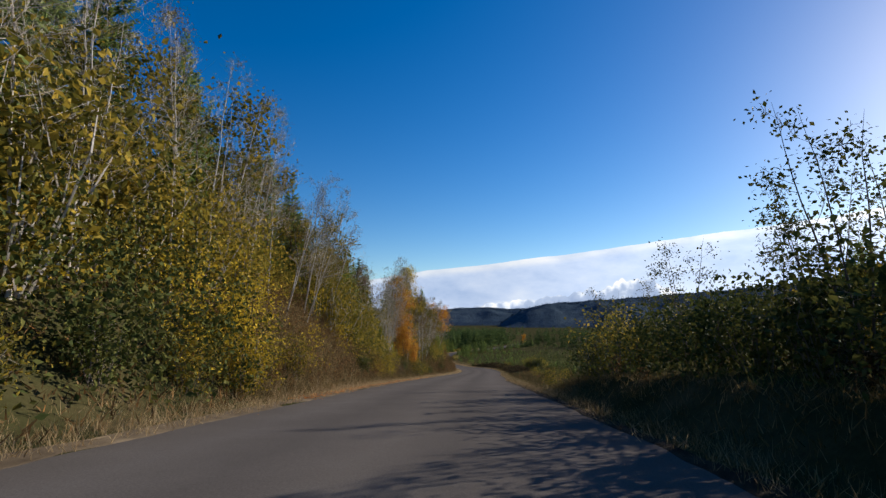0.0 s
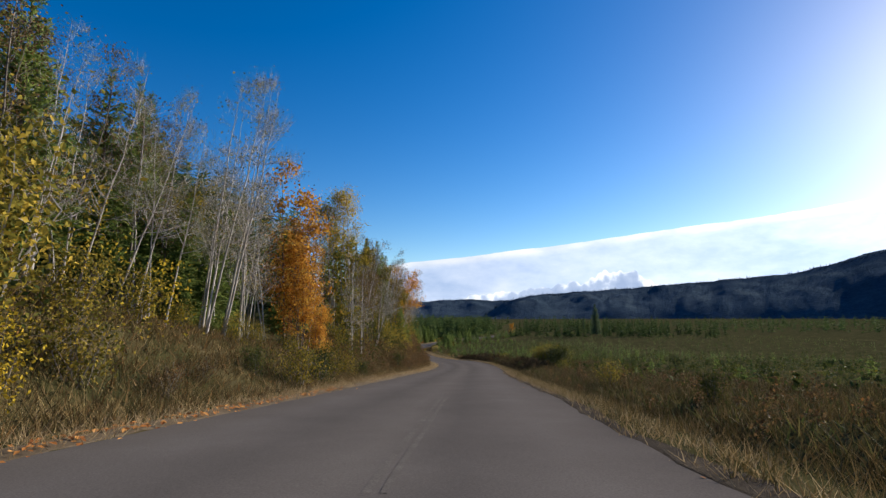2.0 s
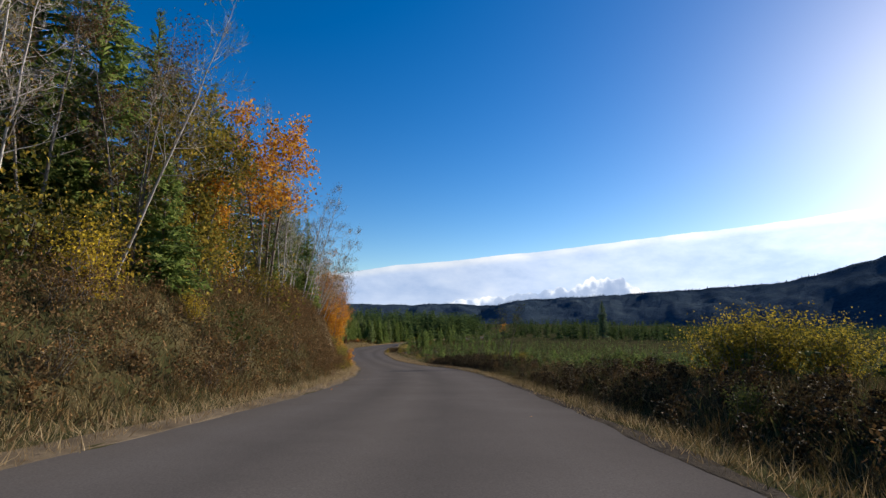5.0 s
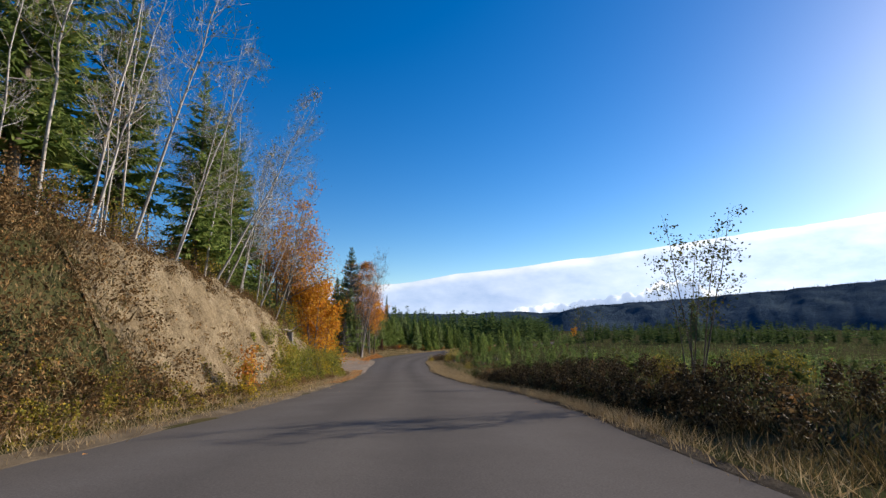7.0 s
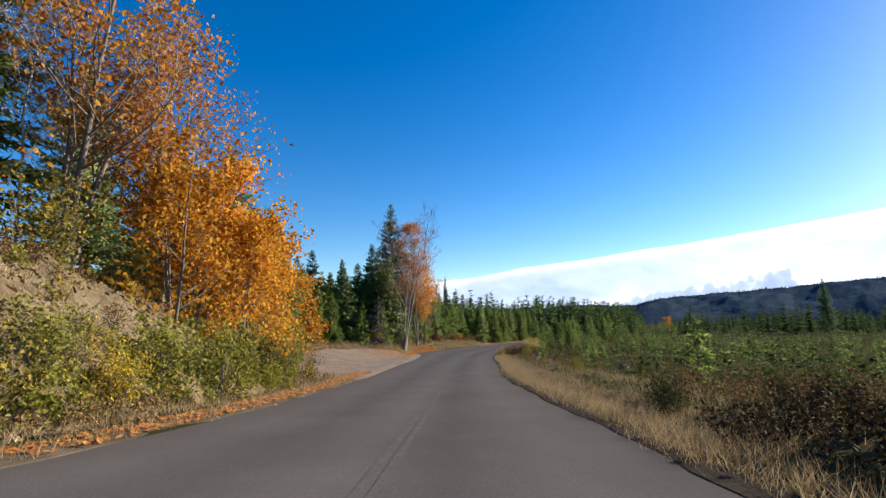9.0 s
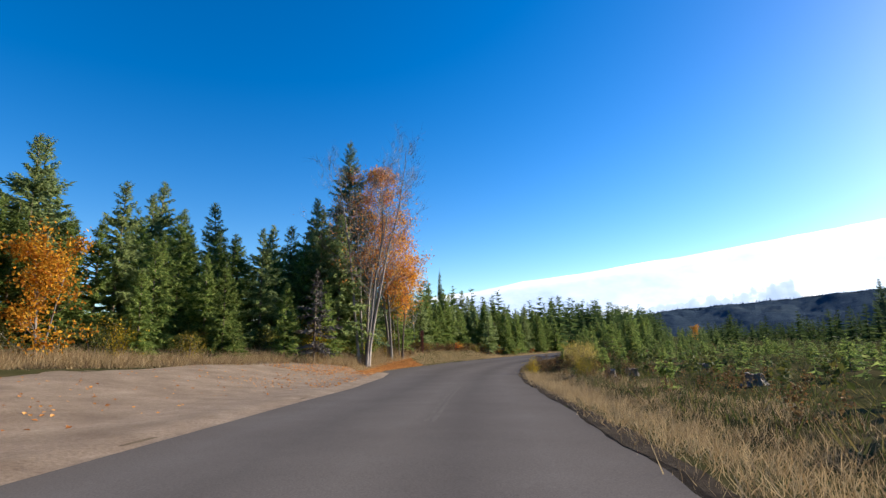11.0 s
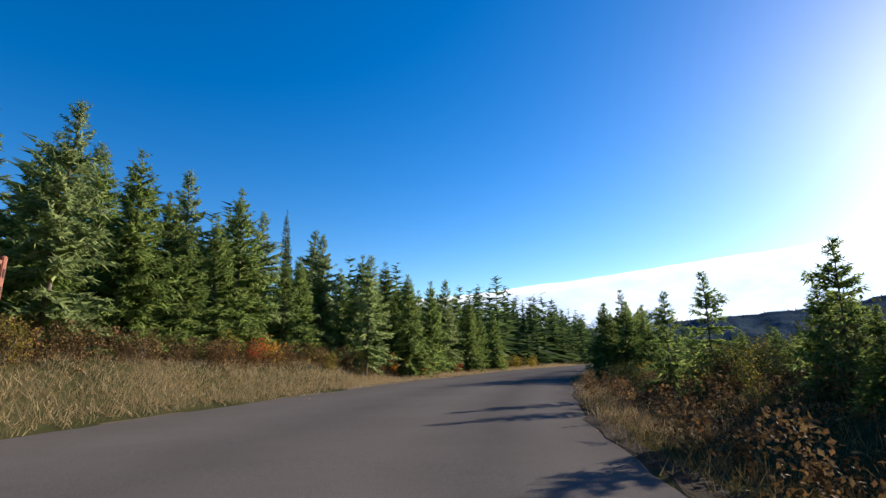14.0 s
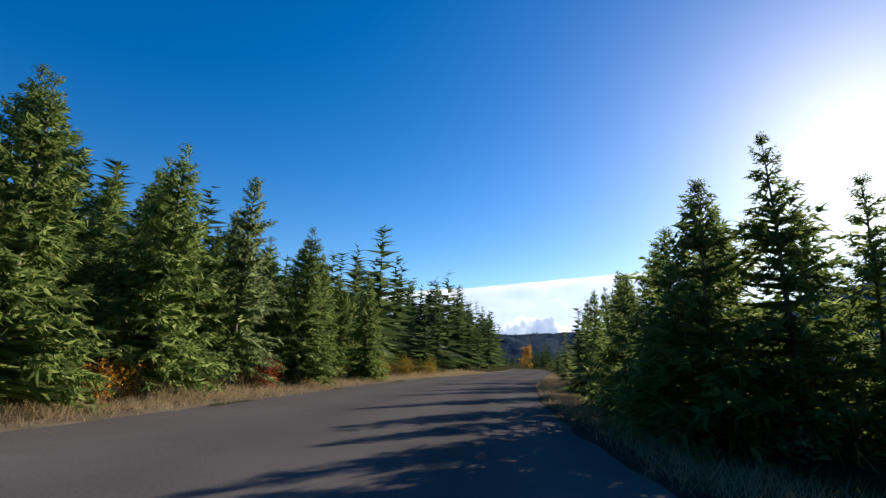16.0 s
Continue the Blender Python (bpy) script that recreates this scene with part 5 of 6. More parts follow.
while s < 190:
    if not 78 < s < 100:
        k = rng.choice([ALDER_BARE, ALDER_BARE_B, ALDER_OLIVE, ALDER_OLIVE, ALDER_OLIVE] if s < 60 else [ALDER_BARE, ALDER_BARE_B, ALDER_BROWN, ALDER_BROWN])
        here(k, s, -14.2 + rng.uniform(-1.6, 1.6), rng.uniform(0.85, 1.1) * (1.1 if s < 36 else 0.72), rng.uniform(-5, 5))
        if s < 40 or s > 138:
            here(ALDER_BARE, s + 2, -13.0 + rng.uniform(-1, 1), rng.uniform(0.8, 1.0), rng.uniform(-9, 9))
    k = rng.choice([ALDER_BARE, ALDER_BARE_B] if 74 < s < 90 else [ALDER_OLIVE, ALDER_OLIVE, ALDER_BROWN, OLD_FIR, FIR_C] if s < 100 else [ALDER_BARE, ALDER_BROWN, OLD_FIR, FIR_C, ALDER_BARE_B])
    here(k, s + rng.uniform(0, 2), -19.0 + rng.uniform(-2, 2), rng.uniform(0.9, 1.2) * (0.85 if 40 < s < 92 else 1.0), rng.uniform(-3, 3))
    s += 5.2

# young firs and brush behind the pull-out
for k in range(30):
    u = -16.5 - k * 0.65 + rng.uniform(-0.8, 0.8)
    s = 248.5 + (u + 13.5) * 1.7 + rng.uniform(2, 8)
    here(rng.choice([FIR_A, FIR_C, FIR_A, FIR_B]), s, u, rng.uniform(0.9, 1.2))
    if k % 2:
        here(rng.choice([B_GREEN, B_OLIVE, B_OLIVE]), s - rng.uniform(2, 3.5), u, rng.uniform(0.6, 0.95))

# young firs along the left verge and behind it
s = 259.0
while s < 322:
    u = -10.4 + rng.uniform(-0.8, 0.8) - (3.4 if s < 286 else 0)
    here(rng.choice([FIR_A, FIR_B, FIR_A]), s, u, rng.uniform(0.55, 0.75))
    here(rng.choice([FIR_A, FIR_B, FIR_A]), s + 1.3, u - 3.2 + rng.uniform(-0.8, 0.8), rng.uniform(0.7, 0.9))
    if s < 290 and rng.random() < 0.5:
        here(rng.choice([FIR_A, FIR_C]), s + 0.5, u - 7.0 + rng.uniform(-1.5, 1.5), rng.uniform(0.85, 1.0))
    if rng.random() < 0.7:
        here(rng.choice([B_RUST, B_OLIVE, B_RUST, B_GREEN]), s + rng.uniform(-1.5, 1.5), -9.3 + rng.uniform(-0.6, 0.6), rng.uniform(0.35, 0.6))
    s += 2.7
put(MAPLE_SMALL, 72, 455, 40, 1.1)
put(SPRUCE, 129, 418, 10, 1.05)
put(THIN_FIR, 122, 425, 80, 0.5)
put(THIN_FIR, 137, 413, 20, 0.42)

# dark brush to the right at the start, round the young trees and at the bend
for s0, s1, u0, u1, n, kinds, lo, hi in [
    (-6, 32, 5.6, 11, 26, [B_GREEN, B_OLIVE, B_GREEN, B_RUST], 0.75, 1.15), (30, 42, 5.0, 12, 8, [B_OLIVE, B_RUST], 0.3, 0.55), (44, 112, 5.0, 12, 10, [B_RUST, B_OLIVE, B_GREEN, B_RUST], 0.28, 0.5),
    (146, 166, 7.0, 12, 10, [B_RUST, B_RUST, B_OLIVE], 0.3, 0.45), (166, 186, 5.2, 11, 8, [B_RUST, B_GREEN], 0.3, 0.5), (256, 300, 5.0, 12, 16, [B_GREEN, B_RUST, B_OLIVE, B_GREEN], 0.3, 0.6), (268, 290, 6.4, 12.5, 16, [B_GREEN, B_GREEN, B_OLIVE], 0.45, 0.75),
    (112, 140, 5.0, 12, 8, [B_RUST, B_RUST, B_GREEN], 0.25, 0.42), (200, 240, 6, 12, 8, [B_RUST, B_GREEN, B_OLIVE], 0.25, 0.4), (300, 360, 5.0, 10, 8, [B_GREEN, B_RUST], 0.4, 0.7),
]:
    for _ in range(n):
        here(rng.choice(kinds), rng.uniform(s0, s1), rng.uniform(u0, u1), rng.uniform(lo, hi))

# the replanted field
for _ in range(120):
    s, u = rng.uniform(150, 330), 7 + 34 * rng.random() ** 1.4
    if s > 255 and u < 14:
        continue
    here(rng.choice([SAPLING, SAPLING, SAPLING_B]), s, u, rng.uniform(0.6, 1.1))
for _ in range(40):
    s, u = rng.uniform(30, 150), 12 + 30 * rng.random() ** 1.4
    here(rng.choice([SAPLING, SAPLING_B, B_GREEN]), s, u, rng.uniform(0.4, 0.7))


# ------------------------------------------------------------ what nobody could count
def small_firs(name, places, seed, tall, label, material=NEEDLES_SHADED, rings=9, category="trees"):
    """Many simple firs in one mesh: each a stack of ragged, drooping fans."""
    r = np.random.default_rng(seed)
    pieces = []
    n = len(places)
    h = r.uniform(tall[0], tall[1], n)
    for k in range(rings):
        t = (k + 0.3) / rings
        for q in range(16 if rings > 6 else 7):
            az = r.uniform(0, 6.28, n)
            lg = h * 0.24 * (1 - t) ** 0.85 * r.uniform(0.6, 1.25, n) + 0.05 * h
            at = places + np.stack([0 * h, 0 * h, h * (t + r.normal(size=n) * 0.03) + 0.1 * h], 1)
            way = np.stack([np.cos(az), np.sin(az), np.full(n, 0.15 + t * 0.5)], 1)
            pieces.append(blades(r, at, way, lg, lg * (0.22 if rings > 6 else 0.34), 0.35))
    pieces.append(blades(r, places, np.tile([0, 0, 1.0], (n, 1)), h * 1.04, h * 0.02))
    v, f = joined(pieces)
    return tagged(part(name, mesh_of(name, v, f), material), label, category, kind="stuff")


def scatter(seed, n, s0, s1, u0, u1, power=1.0):
    r = np.random.default_rng(seed)
    s, u = r.uniform(s0, s1, n), u0 + (u1 - u0) * r.uniform(0, 1, n) ** power
    u = swung(s, u)
    x = np.interp(s, LINE_S, LINE[:, 0]) + np.interp(s, LINE_S, LINE_N[:, 0]) * u
    y = np.interp(s, LINE_S, LINE[:, 1]) + np.interp(s, LINE_S, LINE_N[:, 1]) * u
    return np.stack([x, y, land(x, y)], 1)


def box_scatter(seed, n, x0, x1, y0, y1):
    r = np.random.default_rng(seed)
    x, y = r.uniform(x0, x1, n), r.uniform(y0, y1, n)
    s, u, _ = along(x, y)
    ok = (u < -11) | (u > 7)
    x, y = x[ok], y[ok]
    return np.stack([x, y, land(x, y)], 1)


def clumped(places):
    """Keeps the places that fall in natural clumps."""
    keep = [noise.noise(Vector((x * 0.035, y * 0.035, 4.0))) > -0.08 for x, y, _ in places]
    return places[np.array(keep)]


small_firs("young_wood", np.concatenate([scatter(1, 380, 262, 450, -19, -75), scatter(99, 230, 322, 470, -9.8, -24)]), 2, (6, 13), "dense wood of young green firs behind the verge", NEEDLES_SHADED)
small_firs("far_wood", clumped(np.concatenate([box_scatter(3, 520, 30, 230, 370, 560), box_scatter(9, 300, -80, 40, 400, 520)])), 4, (3.5, 11), "far belt of firs in darkened green across the field")
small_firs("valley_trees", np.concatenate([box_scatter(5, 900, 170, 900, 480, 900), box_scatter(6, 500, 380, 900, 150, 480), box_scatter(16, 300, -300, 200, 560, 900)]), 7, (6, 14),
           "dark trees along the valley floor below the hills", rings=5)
small_firs("field_saplings", np.concatenate([scatter(8, 1000, 140, 340, 12, 90, 1.2), box_scatter(10, 500, 60, 260, 260, 420)]), 11, (0.7, 2.1), "low green saplings all over the replanted field", L_SAPLING, 5, category="saplings")
small_firs("field_seedlings", np.concatenate([box_scatter(10, 500, 60, 260, 120, 280), scatter(12, 500, 0, 150, 14, 120, 1.2)]), 13, (0.5, 1.6), "low dull green seedlings in the rough field", NEEDLES_SHADED, 5, category="saplings")
small_firs("roadside_firs", scatter(33, 90, 300, 440, 4.6, 15), 34, (2.2, 5.2), "young dark firs beside the road past the bend", L_SAPLING, 9)
hill_wood = scatter(13, 380, -40, 190, -33, -75)
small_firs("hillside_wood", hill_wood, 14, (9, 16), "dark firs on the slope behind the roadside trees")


def grass(name, places, seed, tall, width, material, label, per=5, spread=0.12, category="grass"):
    r = np.random.default_rng(seed)
    at = np.repeat(places, per, 0) + r.normal(size=(len(places) * per, 3)) * np.array([spread, spread, 0])
    n = len(at)
    way = np.stack([r.normal(size=n) * 0.5, r.normal(size=n) * 0.5, np.ones(n)], 1)
    way /= np.linalg.norm(way, axis=1)[:, None]
    lg = r.uniform(tall[0], tall[1], n)
    v, f = blades(r, at - np.array([0, 0, 0.03]), way, lg, np.full(n, width) * r.uniform(0.6, 1.5, n), 0.15)
    return tagged(part(name, mesh_of(name, v, f), material), label, category, kind="stuff")


def thicket(name, places, seed, tall, per, leaf, material, label):
    """Leaves and thin upright shoots of many tangled bushes, in one mesh."""
    r = np.random.default_rng(seed)
    n = len(places)
    h = r.uniform(tall[0], tall[1], n)
    at = np.repeat(places, per, 0)
    hh = np.repeat(h, per)
    q = r.uniform(0.04, 1.0, n * per) ** 0.8
    wide = 0.42 * np.sqrt(np.clip(1.05 - q, 0, 1)) + 0.12
    off = r.normal(size=(n * per, 2)) * (wide * np.clip(hh, 0.6, 3.0) * 0.42)[:, None]
    at = at + np.column_stack([off, q * hh])
    v, f = leaves(r, at, leaf, 0.35)
    return tagged(part(name, mesh_of(name, v, f), material), label, "bushes", kind="stuff")


thicket("olive_thicket", np.concatenate([scatter(51, 70, -12, 26, -9.0, -17, 0.8), scatter(50, 60, 26, 42, -13, -18), scatter(49, 70, 42, 55, -9, -17, 0.8), scatter(52, 46, 88, 136, -9.5, -16)]), 53, (2.0, 5.0), 130, 0.15, L_OLIVE, "tangled olive and brown bushes covering the bank")
thicket("green_thicket", np.concatenate([scatter(54, 110, -12, 24, -8.6, -17), scatter(53, 40, -4, 20, -8.0, -9.6), scatter(48, 22, 42, 56, -8.8, -17), scatter(55, 40, 84, 136, -9, -15)]), 56, (1.5, 5.0), 120, 0.14, L_GREEN, "tangled dull green bushes covering the bank")
thicket("yellow_thicket", np.concatenate([scatter(57, 20, -12, 64, -8.6, -13), scatter(56, 16, 16.5, 23, -8.8, -10.8)]), 58, (2.0, 4.6), 200, 0.11, L_YELLOW, "yellow-leaved bushes scattered over the bank")
thicket("rusty_thicket", np.concatenate([scatter(59, 320, 80, 140, -8.2, -17), scatter(47, 420, 19, 48, -8.0, -15.5), scatter(60, 160, 136, 190, -11.8, -18), scatter(61, 200, 96, 141, -7.7, -10.5), scatter(46, 300, 138, 156, -7.5, -12.5)]), 62, (0.6, 2.2), 120, 0.068, L_RUST, "brown bracken and brambles on the bank")
thicket("bank_brush", np.concatenate([scatter(73, 60, 168, 192, -7.7, -9.2), scatter(74, 30, 182, 198, -8, -10)]), 75, (0.4, 1.1), 70, 0.10, L_OLIVE, "low olive brush at the foot of the earth bank")
thicket("foot_brush", scatter(33, 190, 144, 170, -7.2, -8.9, 1.3), 32, (0.25, 0.8), 110, 0.055, L_OLIVE, "low brown-olive weeds at the foot of the earth bank")
thicket("ditch_brush", np.concatenate([scatter(63, 260, -5, 150, 5.2, 14), scatter(64, 150, 150, 260, 5.6, 14), scatter(65, 220, 255, 380, 5, 14), scatter(89, 70, 181, 188, 6.2, 11), scatter(12, 420, 244, 286, 3.6, 9)]), 66, (0.3, 1.0), 80, 0.065, L_RUST, "low brown brush beside the ditch")
thicket("field_brush", np.concatenate([scatter(67, 1100, -5, 330, 9, 70, 1.3), box_scatter(68, 700, 60, 260, 80, 420)]), 69, (0.5, 1.5), 32, 0.18, L_GREEN, "low dull green brush all over the field")
# The next two brushes carry their shade in the leaf colour.
thicket("dark_brush", np.concatenate([scatter(70, 40, -6, 34, 5.4, 13), scatter(71, 150, 148, 180, 6.0, 10), scatter(39, 170, 106, 138, 4.8, 9)]), 72, (0.4, 1.0), 150, 0.065, L_DEAD_SHADED, "dense brush beside the road, shade put into its leaf colour")
thicket("berm_brush", np.concatenate([scatter(42, 420, 149, 181, 4.5, 6.6), scatter(40, 70, 244, 286, 4.3, 8.5)]), 43, (0.25, 0.75), 70, 0.06, L_DEAD_SHADED, "brown brush on the spoil bank face, shade put into its colour")
thicket("bank_clumps", scatter(38, 420, 146, 184, LEFT_EDGE - 1.0, LEFT_EDGE - 4.8, 1.6) + np.array([0, 0, 0.22]), 37, (0.15, 0.55), 60, 0.05, L_RUST, "small brown tufts and brambles clinging to the earth bank")
thicket("verge_brush", np.concatenate([scatter(76, 620, 250, 345, -8.7, -13.5), scatter(75, 260, 262, 290, -9.0, -14.5)]), 77, (0.35, 1.25), 90, 0.065, L_RUST, "rust-brown bracken and brambles below the young firs")
thicket("verge_shrubs", scatter(78, 70, 250, 345, -9.2, -12.5), 79, (0.6, 1.7), 90, 0.09, L_OLIVE, "olive low shrubs below the young firs")
thicket("start_brush", scatter(90, 110, 2, 36, 5.2, 12), 91, (1.5, 3.0), 170, 0.11, L_GREEN, "dense dark brush on the low bank beside the road")
thicket("crest_brush", scatter(96, 300, 140, 184, -10.2, -12.6), 97, (0.3, 1.0), 90, 0.06, L_RUST, "brown brush hanging over the top of the earth bank")
grass("bank_tufts", scatter(98, 2400, 141, 184, LEFT_EDGE - 0.9, LEFT_EDGE - 5.6, 1.4) + np.array([0, 0, 0.2]), 99, (0.12, 0.45), 0.014, GRASS_DRY, "thin dry tufts on the face of the earth bank", 9, 0.09)
thicket("bank_shrubs", np.concatenate([scatter(34, 90, 166, 192, -7.5, -9.4), scatter(35, 40, 176, 196, -8.5, -10.5)]), 36, (0.4, 1.3), 110, 0.085, L_LIME, "low yellow-green shrubs along the foot of the earth bank")
grass("left_verge_grass", np.concatenate([scatter(20, 9000, -10, 203, LEFT_EDGE - 0.12, LEFT_EDGE - 2.6), scatter(18, 6000, 258, 360, LEFT_EDGE - 0.12, LEFT_EDGE - 2.6), scatter(41, 5600, 244, 260, LEFT_EDGE - 2.5, LEFT_EDGE - 5.6), scatter(19, 2600, 26, 43, LEFT_EDGE - 1, LEFT_EDGE - 7), scatter(21, 8600, 258, 360, LEFT_EDGE - 0.6, LEFT_EDGE - 4.2)]), 22, (0.15, 0.55), 0.013,
      GRASS_DRY, "tall dry tan grass on the verge")
grass("right_verge_stalks", np.concatenate([scatter(45, 8000, -10, 152, RIGHT_EDGE + 0.25, RIGHT_EDGE + 2.8, 0.8), scatter(11, 3200, 241, 276, RIGHT_EDGE + 0.15, RIGHT_EDGE + 3.2)]), 44, (0.12, 0.5), 0.016, FIELD_BROWN, "dead brown stalks and grass along the ditch")
grass("right_verge_grass", np.concatenate([scatter(17, 1500, -10, 150, RIGHT_EDGE + 0.15, RIGHT_EDGE + 1.2), scatter(23, 3900, 178, 243, RIGHT_EDGE + 0.2, RIGHT_EDGE + 2.8, 0.85), scatter(13, 5600, 264, 360, RIGHT_EDGE + 0.2, RIGHT_EDGE + 2.4, 0.85), scatter(24, 3400, 180, 243, RIGHT_EDGE + 0.3, RIGHT_EDGE + 5), scatter(16, 1300, 150, 180, RIGHT_EDGE + 0.15, RIGHT_EDGE + 1.2)]), 25, (0.1, 0.55), 0.011,
      GRASS_DRY, "dry tan grass along the ditch", 8, 0.14)
m = scatter(31, 30000, 216, 262, LEFT_EDGE - 4, LEFT_EDGE - 32)
ms, mu, _ = along(m[:, 0], m[:, 1])
grass("meadow_grass", m[(ms > 242.5 + (mu + 13.5) * 2.3) & (ms < 256 + (mu + 13.5) * 1.5)], 32, (0.5, 1.5), 0.022, GRASS_DRY, "tall pale dry grass behind the pull-out", 6, 0.18)
grass("ditch_growth", scatter(92, 15000, 26, 150, RIGHT_EDGE + 2.2, RIGHT_EDGE + 17, 1.3), 93, (0.25, 0.75), 0.024, FIELD_BROWN, "dense brown and dull green growth beyond the ditch", 7, 0.16, "undergrowth")
grass("bank_grass", scatter(94, 10500, 60, 155, LEFT_EDGE - 1.6, LEFT_EDGE - 6.5), 95, (0.25, 0.8), 0.02, FIELD_BROWN, "dense brown dead growth on the low bank", 6, 0.16, "undergrowth")
grass("field_grass", np.concatenate([scatter(26, 16000, -10, 340, RIGHT_EDGE + 3, RIGHT_EDGE + 60, 1.7), box_scatter(27, 9000, 60, 300, 60, 420)]), 28, (0.25, 0.7), 0.035,
      GRASS_GREEN, "rough green and brown growth in the field", 5, 0.3, "undergrowth")
grass("slope_grass", scatter(10, 2600, 20, 46, LEFT_EDGE - 1.2, LEFT_EDGE - 7.0), 9, (0.3, 0.95), 0.016, GRASS_DRY, "tall pale dead grass on the steep slope", 6, 0.16)
grass("slope_stalks", scatter(15, 6600, 18, 60, LEFT_EDGE - 1.3, LEFT_EDGE - 9.5), 14, (0.4, 1.3), 0.02, FIELD_BROWN, "tall dead brown stalks on the steep slope", 5, 0.2, "undergrowth")
grass("bank_bracken", np.concatenate([scatter(29, 7800, -10, 155, LEFT_EDGE - 1.4, LEFT_EDGE - 9), scatter(28, 1200, 180, 200, LEFT_EDGE - 1.4, LEFT_EDGE - 9)]), 30, (0.2, 0.6), 0.05, L_RUST, "brown bracken and dead stalks on the bank", 4, 0.2, "undergrowth")


def litter(name, places, seed, material, label):
    r = np.random.default_rng(seed)
    ps, _, _ = along(places[:, 0], places[:, 1])
    lift = np.where((ps > 196) & (ps < 247), 0.09, 0.05)
    v, f = leaves(r, places + np.stack([0 * lift, 0 * lift, lift], 1) + r.normal(size=places.shape) * np.array([0, 0, 0.008]), 0.11, 0.9)
    return tagged(part(name, mesh_of(name, v, f), material), label, "fallen leaves", kind="stuff")


litter("fallen_leaves", np.concatenate([scatter(80, 8600, 243, 257.5, LEFT_EDGE - 0.05, LEFT_EDGE - 2.9, 0.85), scatter(78, 700, 226, 250, LEFT_EDGE - 0.5, LEFT_EDGE - 7, 1.4), scatter(77, 1500, 240, 258, LEFT_EDGE - 0.5, LEFT_EDGE - 5), scatter(81, 350, 205, 240, LEFT_EDGE - 2, LEFT_EDGE - 12), scatter(79, 1100, 236, 246, LEFT_EDGE - 4, LEFT_EDGE - 9), scatter(82, 1800, 178, 205, LEFT_EDGE - 0.1, LEFT_EDGE - 1.2),
                                        scatter(83, 900, 20, 70, LEFT_EDGE + 0.1, LEFT_EDGE - 0.9)]), 84, L_LITTER, "orange fallen maple leaves along the road edge")
litter("scattered_leaves", np.concatenate([scatter(85, 320, 10, 195, LEFT_EDGE, RIGHT_EDGE), scatter(87, 160, 248, 300, LEFT_EDGE, RIGHT_EDGE)]), 86, L_LITTER, "brown leaves scattered on the asphalt")


def box_part(name, size, at, material, parent, edge=0.012, label=""):
    bm = bmesh.new()
    bmesh.ops.create_cube(bm, size=1, matrix=Matrix.Translation(at) @ Matrix.Diagonal((*size, 1)))
    bmesh.ops.bevel(bm, geom=bm.edges[:], offset=edge, segments=2, affect="EDGES")
    me = bpy.data.meshes.new(name)
    bm.to_mesh(me)
    bm.free()
    return part(name, me, material, parent, label)


def forest_sign():
    """A wooden sign beside the road, its face turned to the road: two posts with dark slabs for slots, planks between
    them, writing and a small notice.
    """
    root = tagged(new("wooden_sign"), "red-brown wooden sign with white lettering and a green notice", "sign")
    for y in (0.0, 2.2):
        post = box_part("post", (0.26, 0.22, 3.0), (0, y, 1.3), WOOD_POST, root, 0.02)
        # Slots are not cut in: raised slabs carry their shade as dark colour.
        for k in range(5):
            box_part("notch", (0.02, 0.08, 0.22), (0.135, y, 0.55 + 0.45 * k), WOOD_SLOT_SHADE, post, 0.004, "thin slab coloured dark as the shade of a slot")
    for k in range(5):
        box_part("plank", (0.07, 1.97, 0.33), (0.0, 1.1, 0.98 + 0.345 * k), WOOD_POST, root)
    box_part("cap", (0.22, 2.0, 0.1), (0, 1.1, 2.62), WOOD_POST, root)
    for k, (w, h, z) in enumerate(((0.9, 0.14, 2.12), (1.2, 0.14, 1.91), (0.5, 0.05, 1.74))):
        box_part("writing", (0.012, w, h), (0.042, 1.1, z), WHITE_PAINT, root, 0.003, "line of white painted writing")
    notice = box_part("notice", (0.012, 0.8, 0.34), (0.044, 1.1, 1.24), GREEN_PAINT, root, 0.003, "small green and white notice")
    box_part("writing", (0.006, 0.42, 0.05), (0.053, 1.1, 1.32), WHITE_PAINT, notice, 0.002, "white line of writing")
    box_part("writing", (0.006, 0.5, 0.09), (0.053, 1.1, 1.15), WHITE_PAINT, notice, 0.002, "white line of writing")
    x, y = -11.9, 262.4
    z = float(land(x, y)[0])
    root.matrix_basis = pose(x, y, z, 0, 1, 17)


forest_sign()


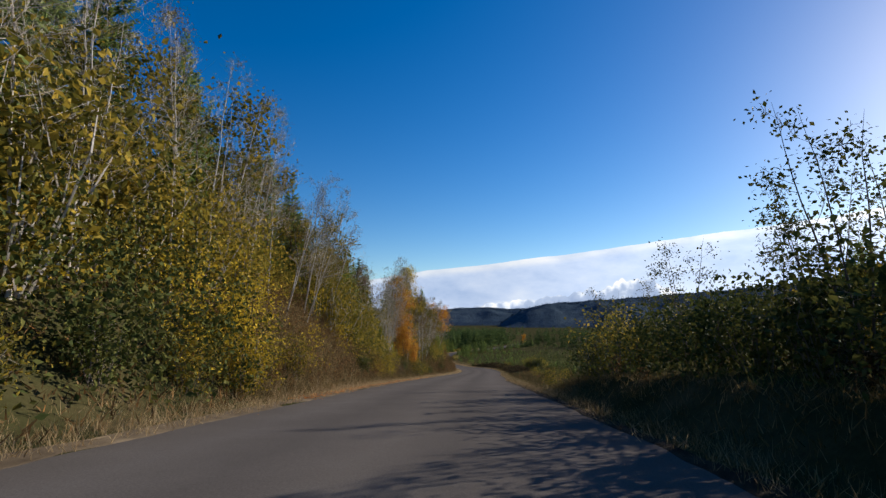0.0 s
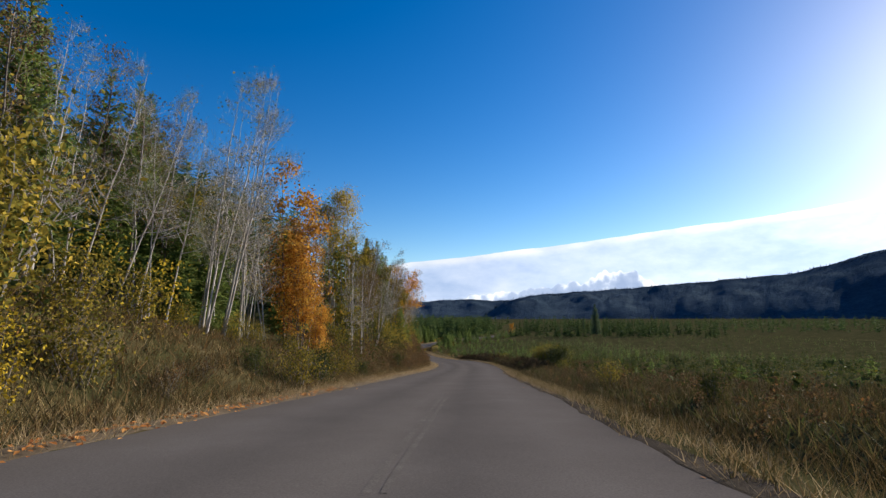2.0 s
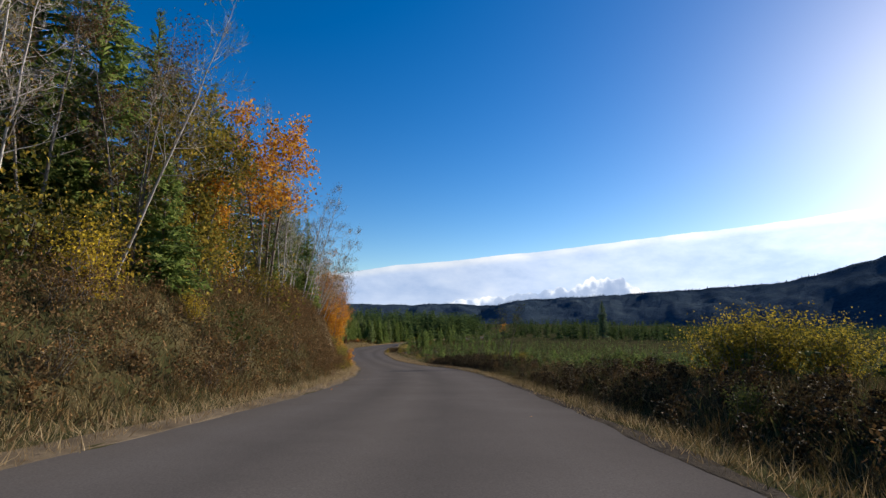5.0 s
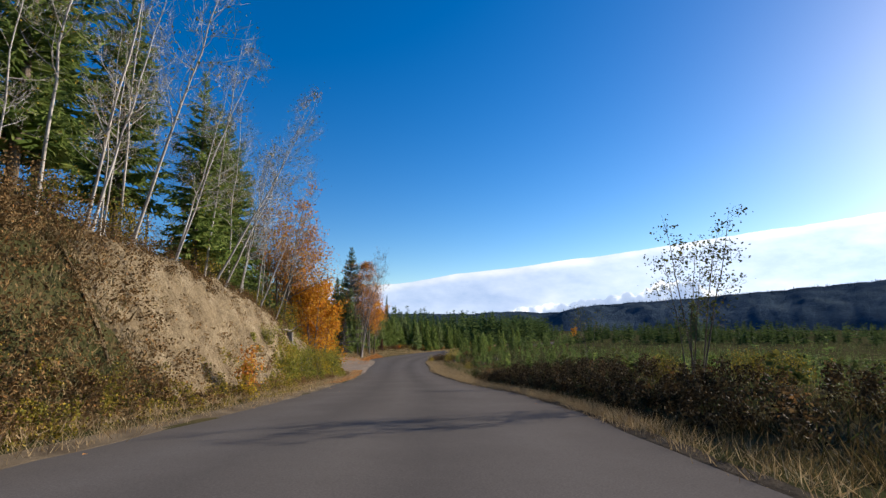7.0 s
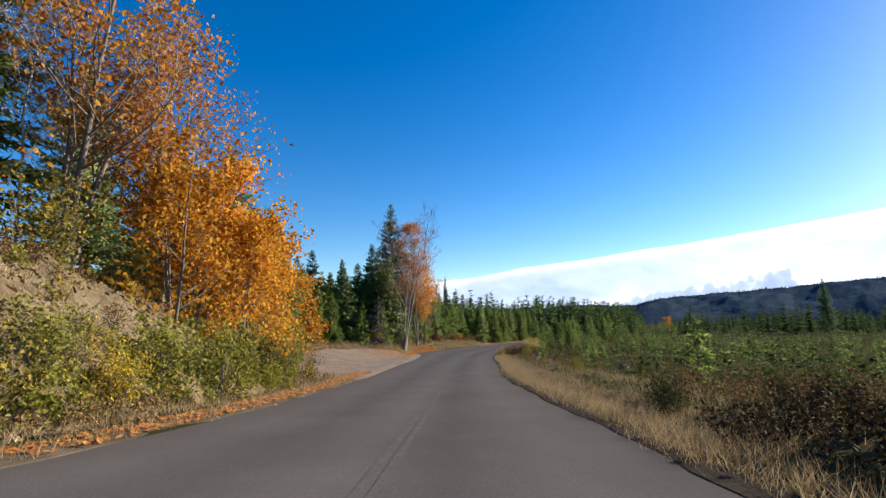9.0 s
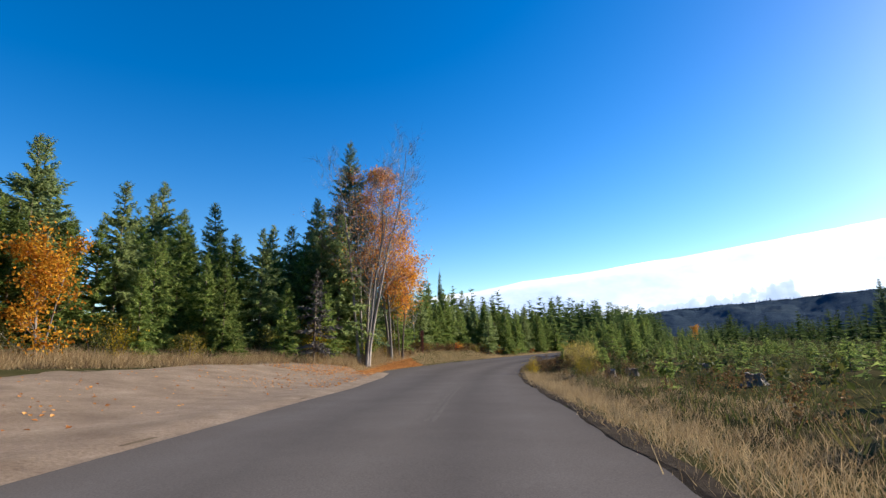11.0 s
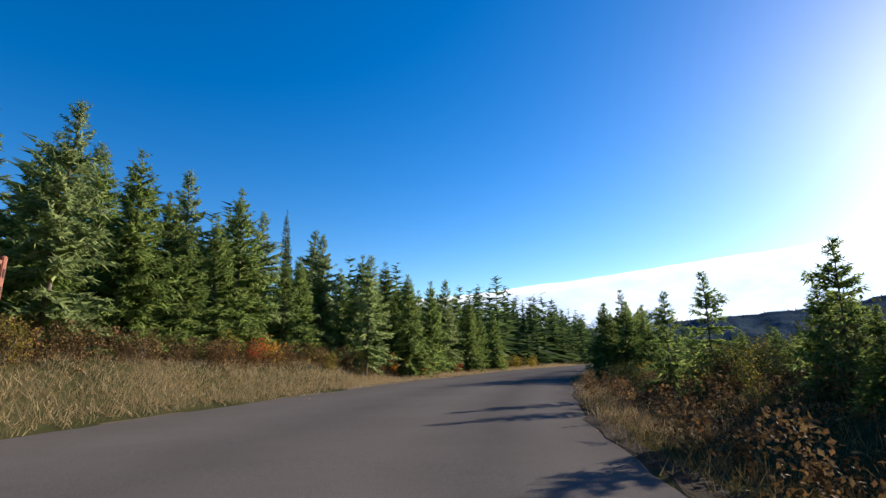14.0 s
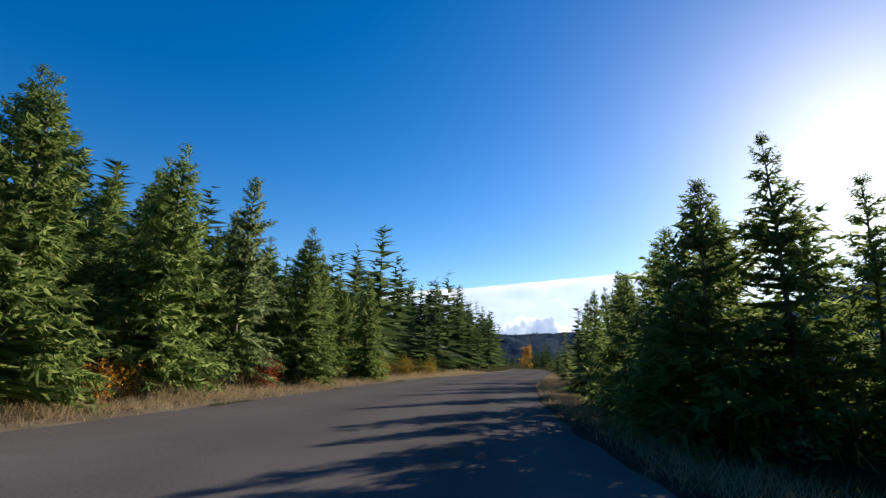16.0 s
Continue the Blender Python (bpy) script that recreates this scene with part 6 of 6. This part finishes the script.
def fallen_log():
    """A thin grey log that lies across a weathered stump at the edge of the bank."""
    wood = Wood()
    x, y, z = spot(177.3, -9.7)
    a = Vector(spot(174.4, -9.9)) - Vector((x, y, z))
    pts = [(a.x, a.y, a.z + 0.25), (a.x * 0.5, a.y * 0.5, a.z * 0.4 + 0.75), (0, 0, 1.0), (-a.x * 0.35, -a.y * 0.35, 1.12)]
    wood.limb(pts, [0.048, 0.045, 0.04, 0.02], 8)
    wood.limb([(-a.x * 0.1, -a.y * 0.1, 1.05), (0.3, 0.5, 1.3), (0.45, 0.95, 1.42)], [0.03, 0.02, 0.008], 6)
    ob = tagged(part("fallen_log", wood.mesh("fallen_log"), BARK_GREY), "thin grey fallen log lying across a weathered stump", "log")
    ob.matrix_basis = pose(x, y, z)


fallen_log()


def stump(s, u, r, h, seed):
    """A cut stump with flared, splintered roots."""
    rg = np.random.default_rng(seed)
    wood = Wood()
    ang = np.linspace(0, 2 * np.pi, 14, endpoint=False)
    rings = []
    for t in (0, 0.25, 0.6, 1.0):
        rad = r * (1.5 - 0.6 * min(1, t * 2.5) + 0.12 * np.sin(ang * 5 + seed) * (1 - t * 0.6)) * rg.uniform(0.93, 1.07, 14)
        rings.append(np.stack([np.cos(ang) * rad, np.sin(ang) * rad, np.full(14, t * h - 0.1) + (rg.uniform(-0.05, 0.08, 14) if t == 1 else 0)], 1))
    v = np.concatenate(rings + [[[0, 0, h - 0.13]]])
    f = [[k * 14 + i, k * 14 + (i + 1) % 14, (k + 1) * 14 + (i + 1) % 14, (k + 1) * 14 + i] for k in range(3) for i in range(14)]
    top = [[42 + i, 42 + (i + 1) % 14, 56] for i in range(14)]
    ob = tagged(part("tree_stump", mesh_of("tree_stump", v, f, top), BARK_GREY if h > 0.9 else BARK_BROWN), "tall grey weathered stump at the edge of the bank" if h > 0.9 else "dark cut tree stump in the cleared field", "stump")
    ob.matrix_basis = pose(*spot(s, u), 0, 0, seed * 40)


for k, (s, u, r, h) in enumerate([(233.4, 7.6, 0.32, 0.5), (237.8, 9.6, 0.3, 0.45), (234.5, 9.2, 0.3, 0.5), (225, 12.0, 0.4, 0.5), (243, 16.0, 0.45, 0.6), (207, 11.0, 0.35, 0.4), (95, -11.2, 0.25, 0.5), (177.3, -9.7, 0.24, 1.0)]):
    stump(s, u, r, h, k + 1)

for ob in PATTERNS:
    for o in (*ob.children_recursive, ob):
        bpy.data.objects.remove(o)
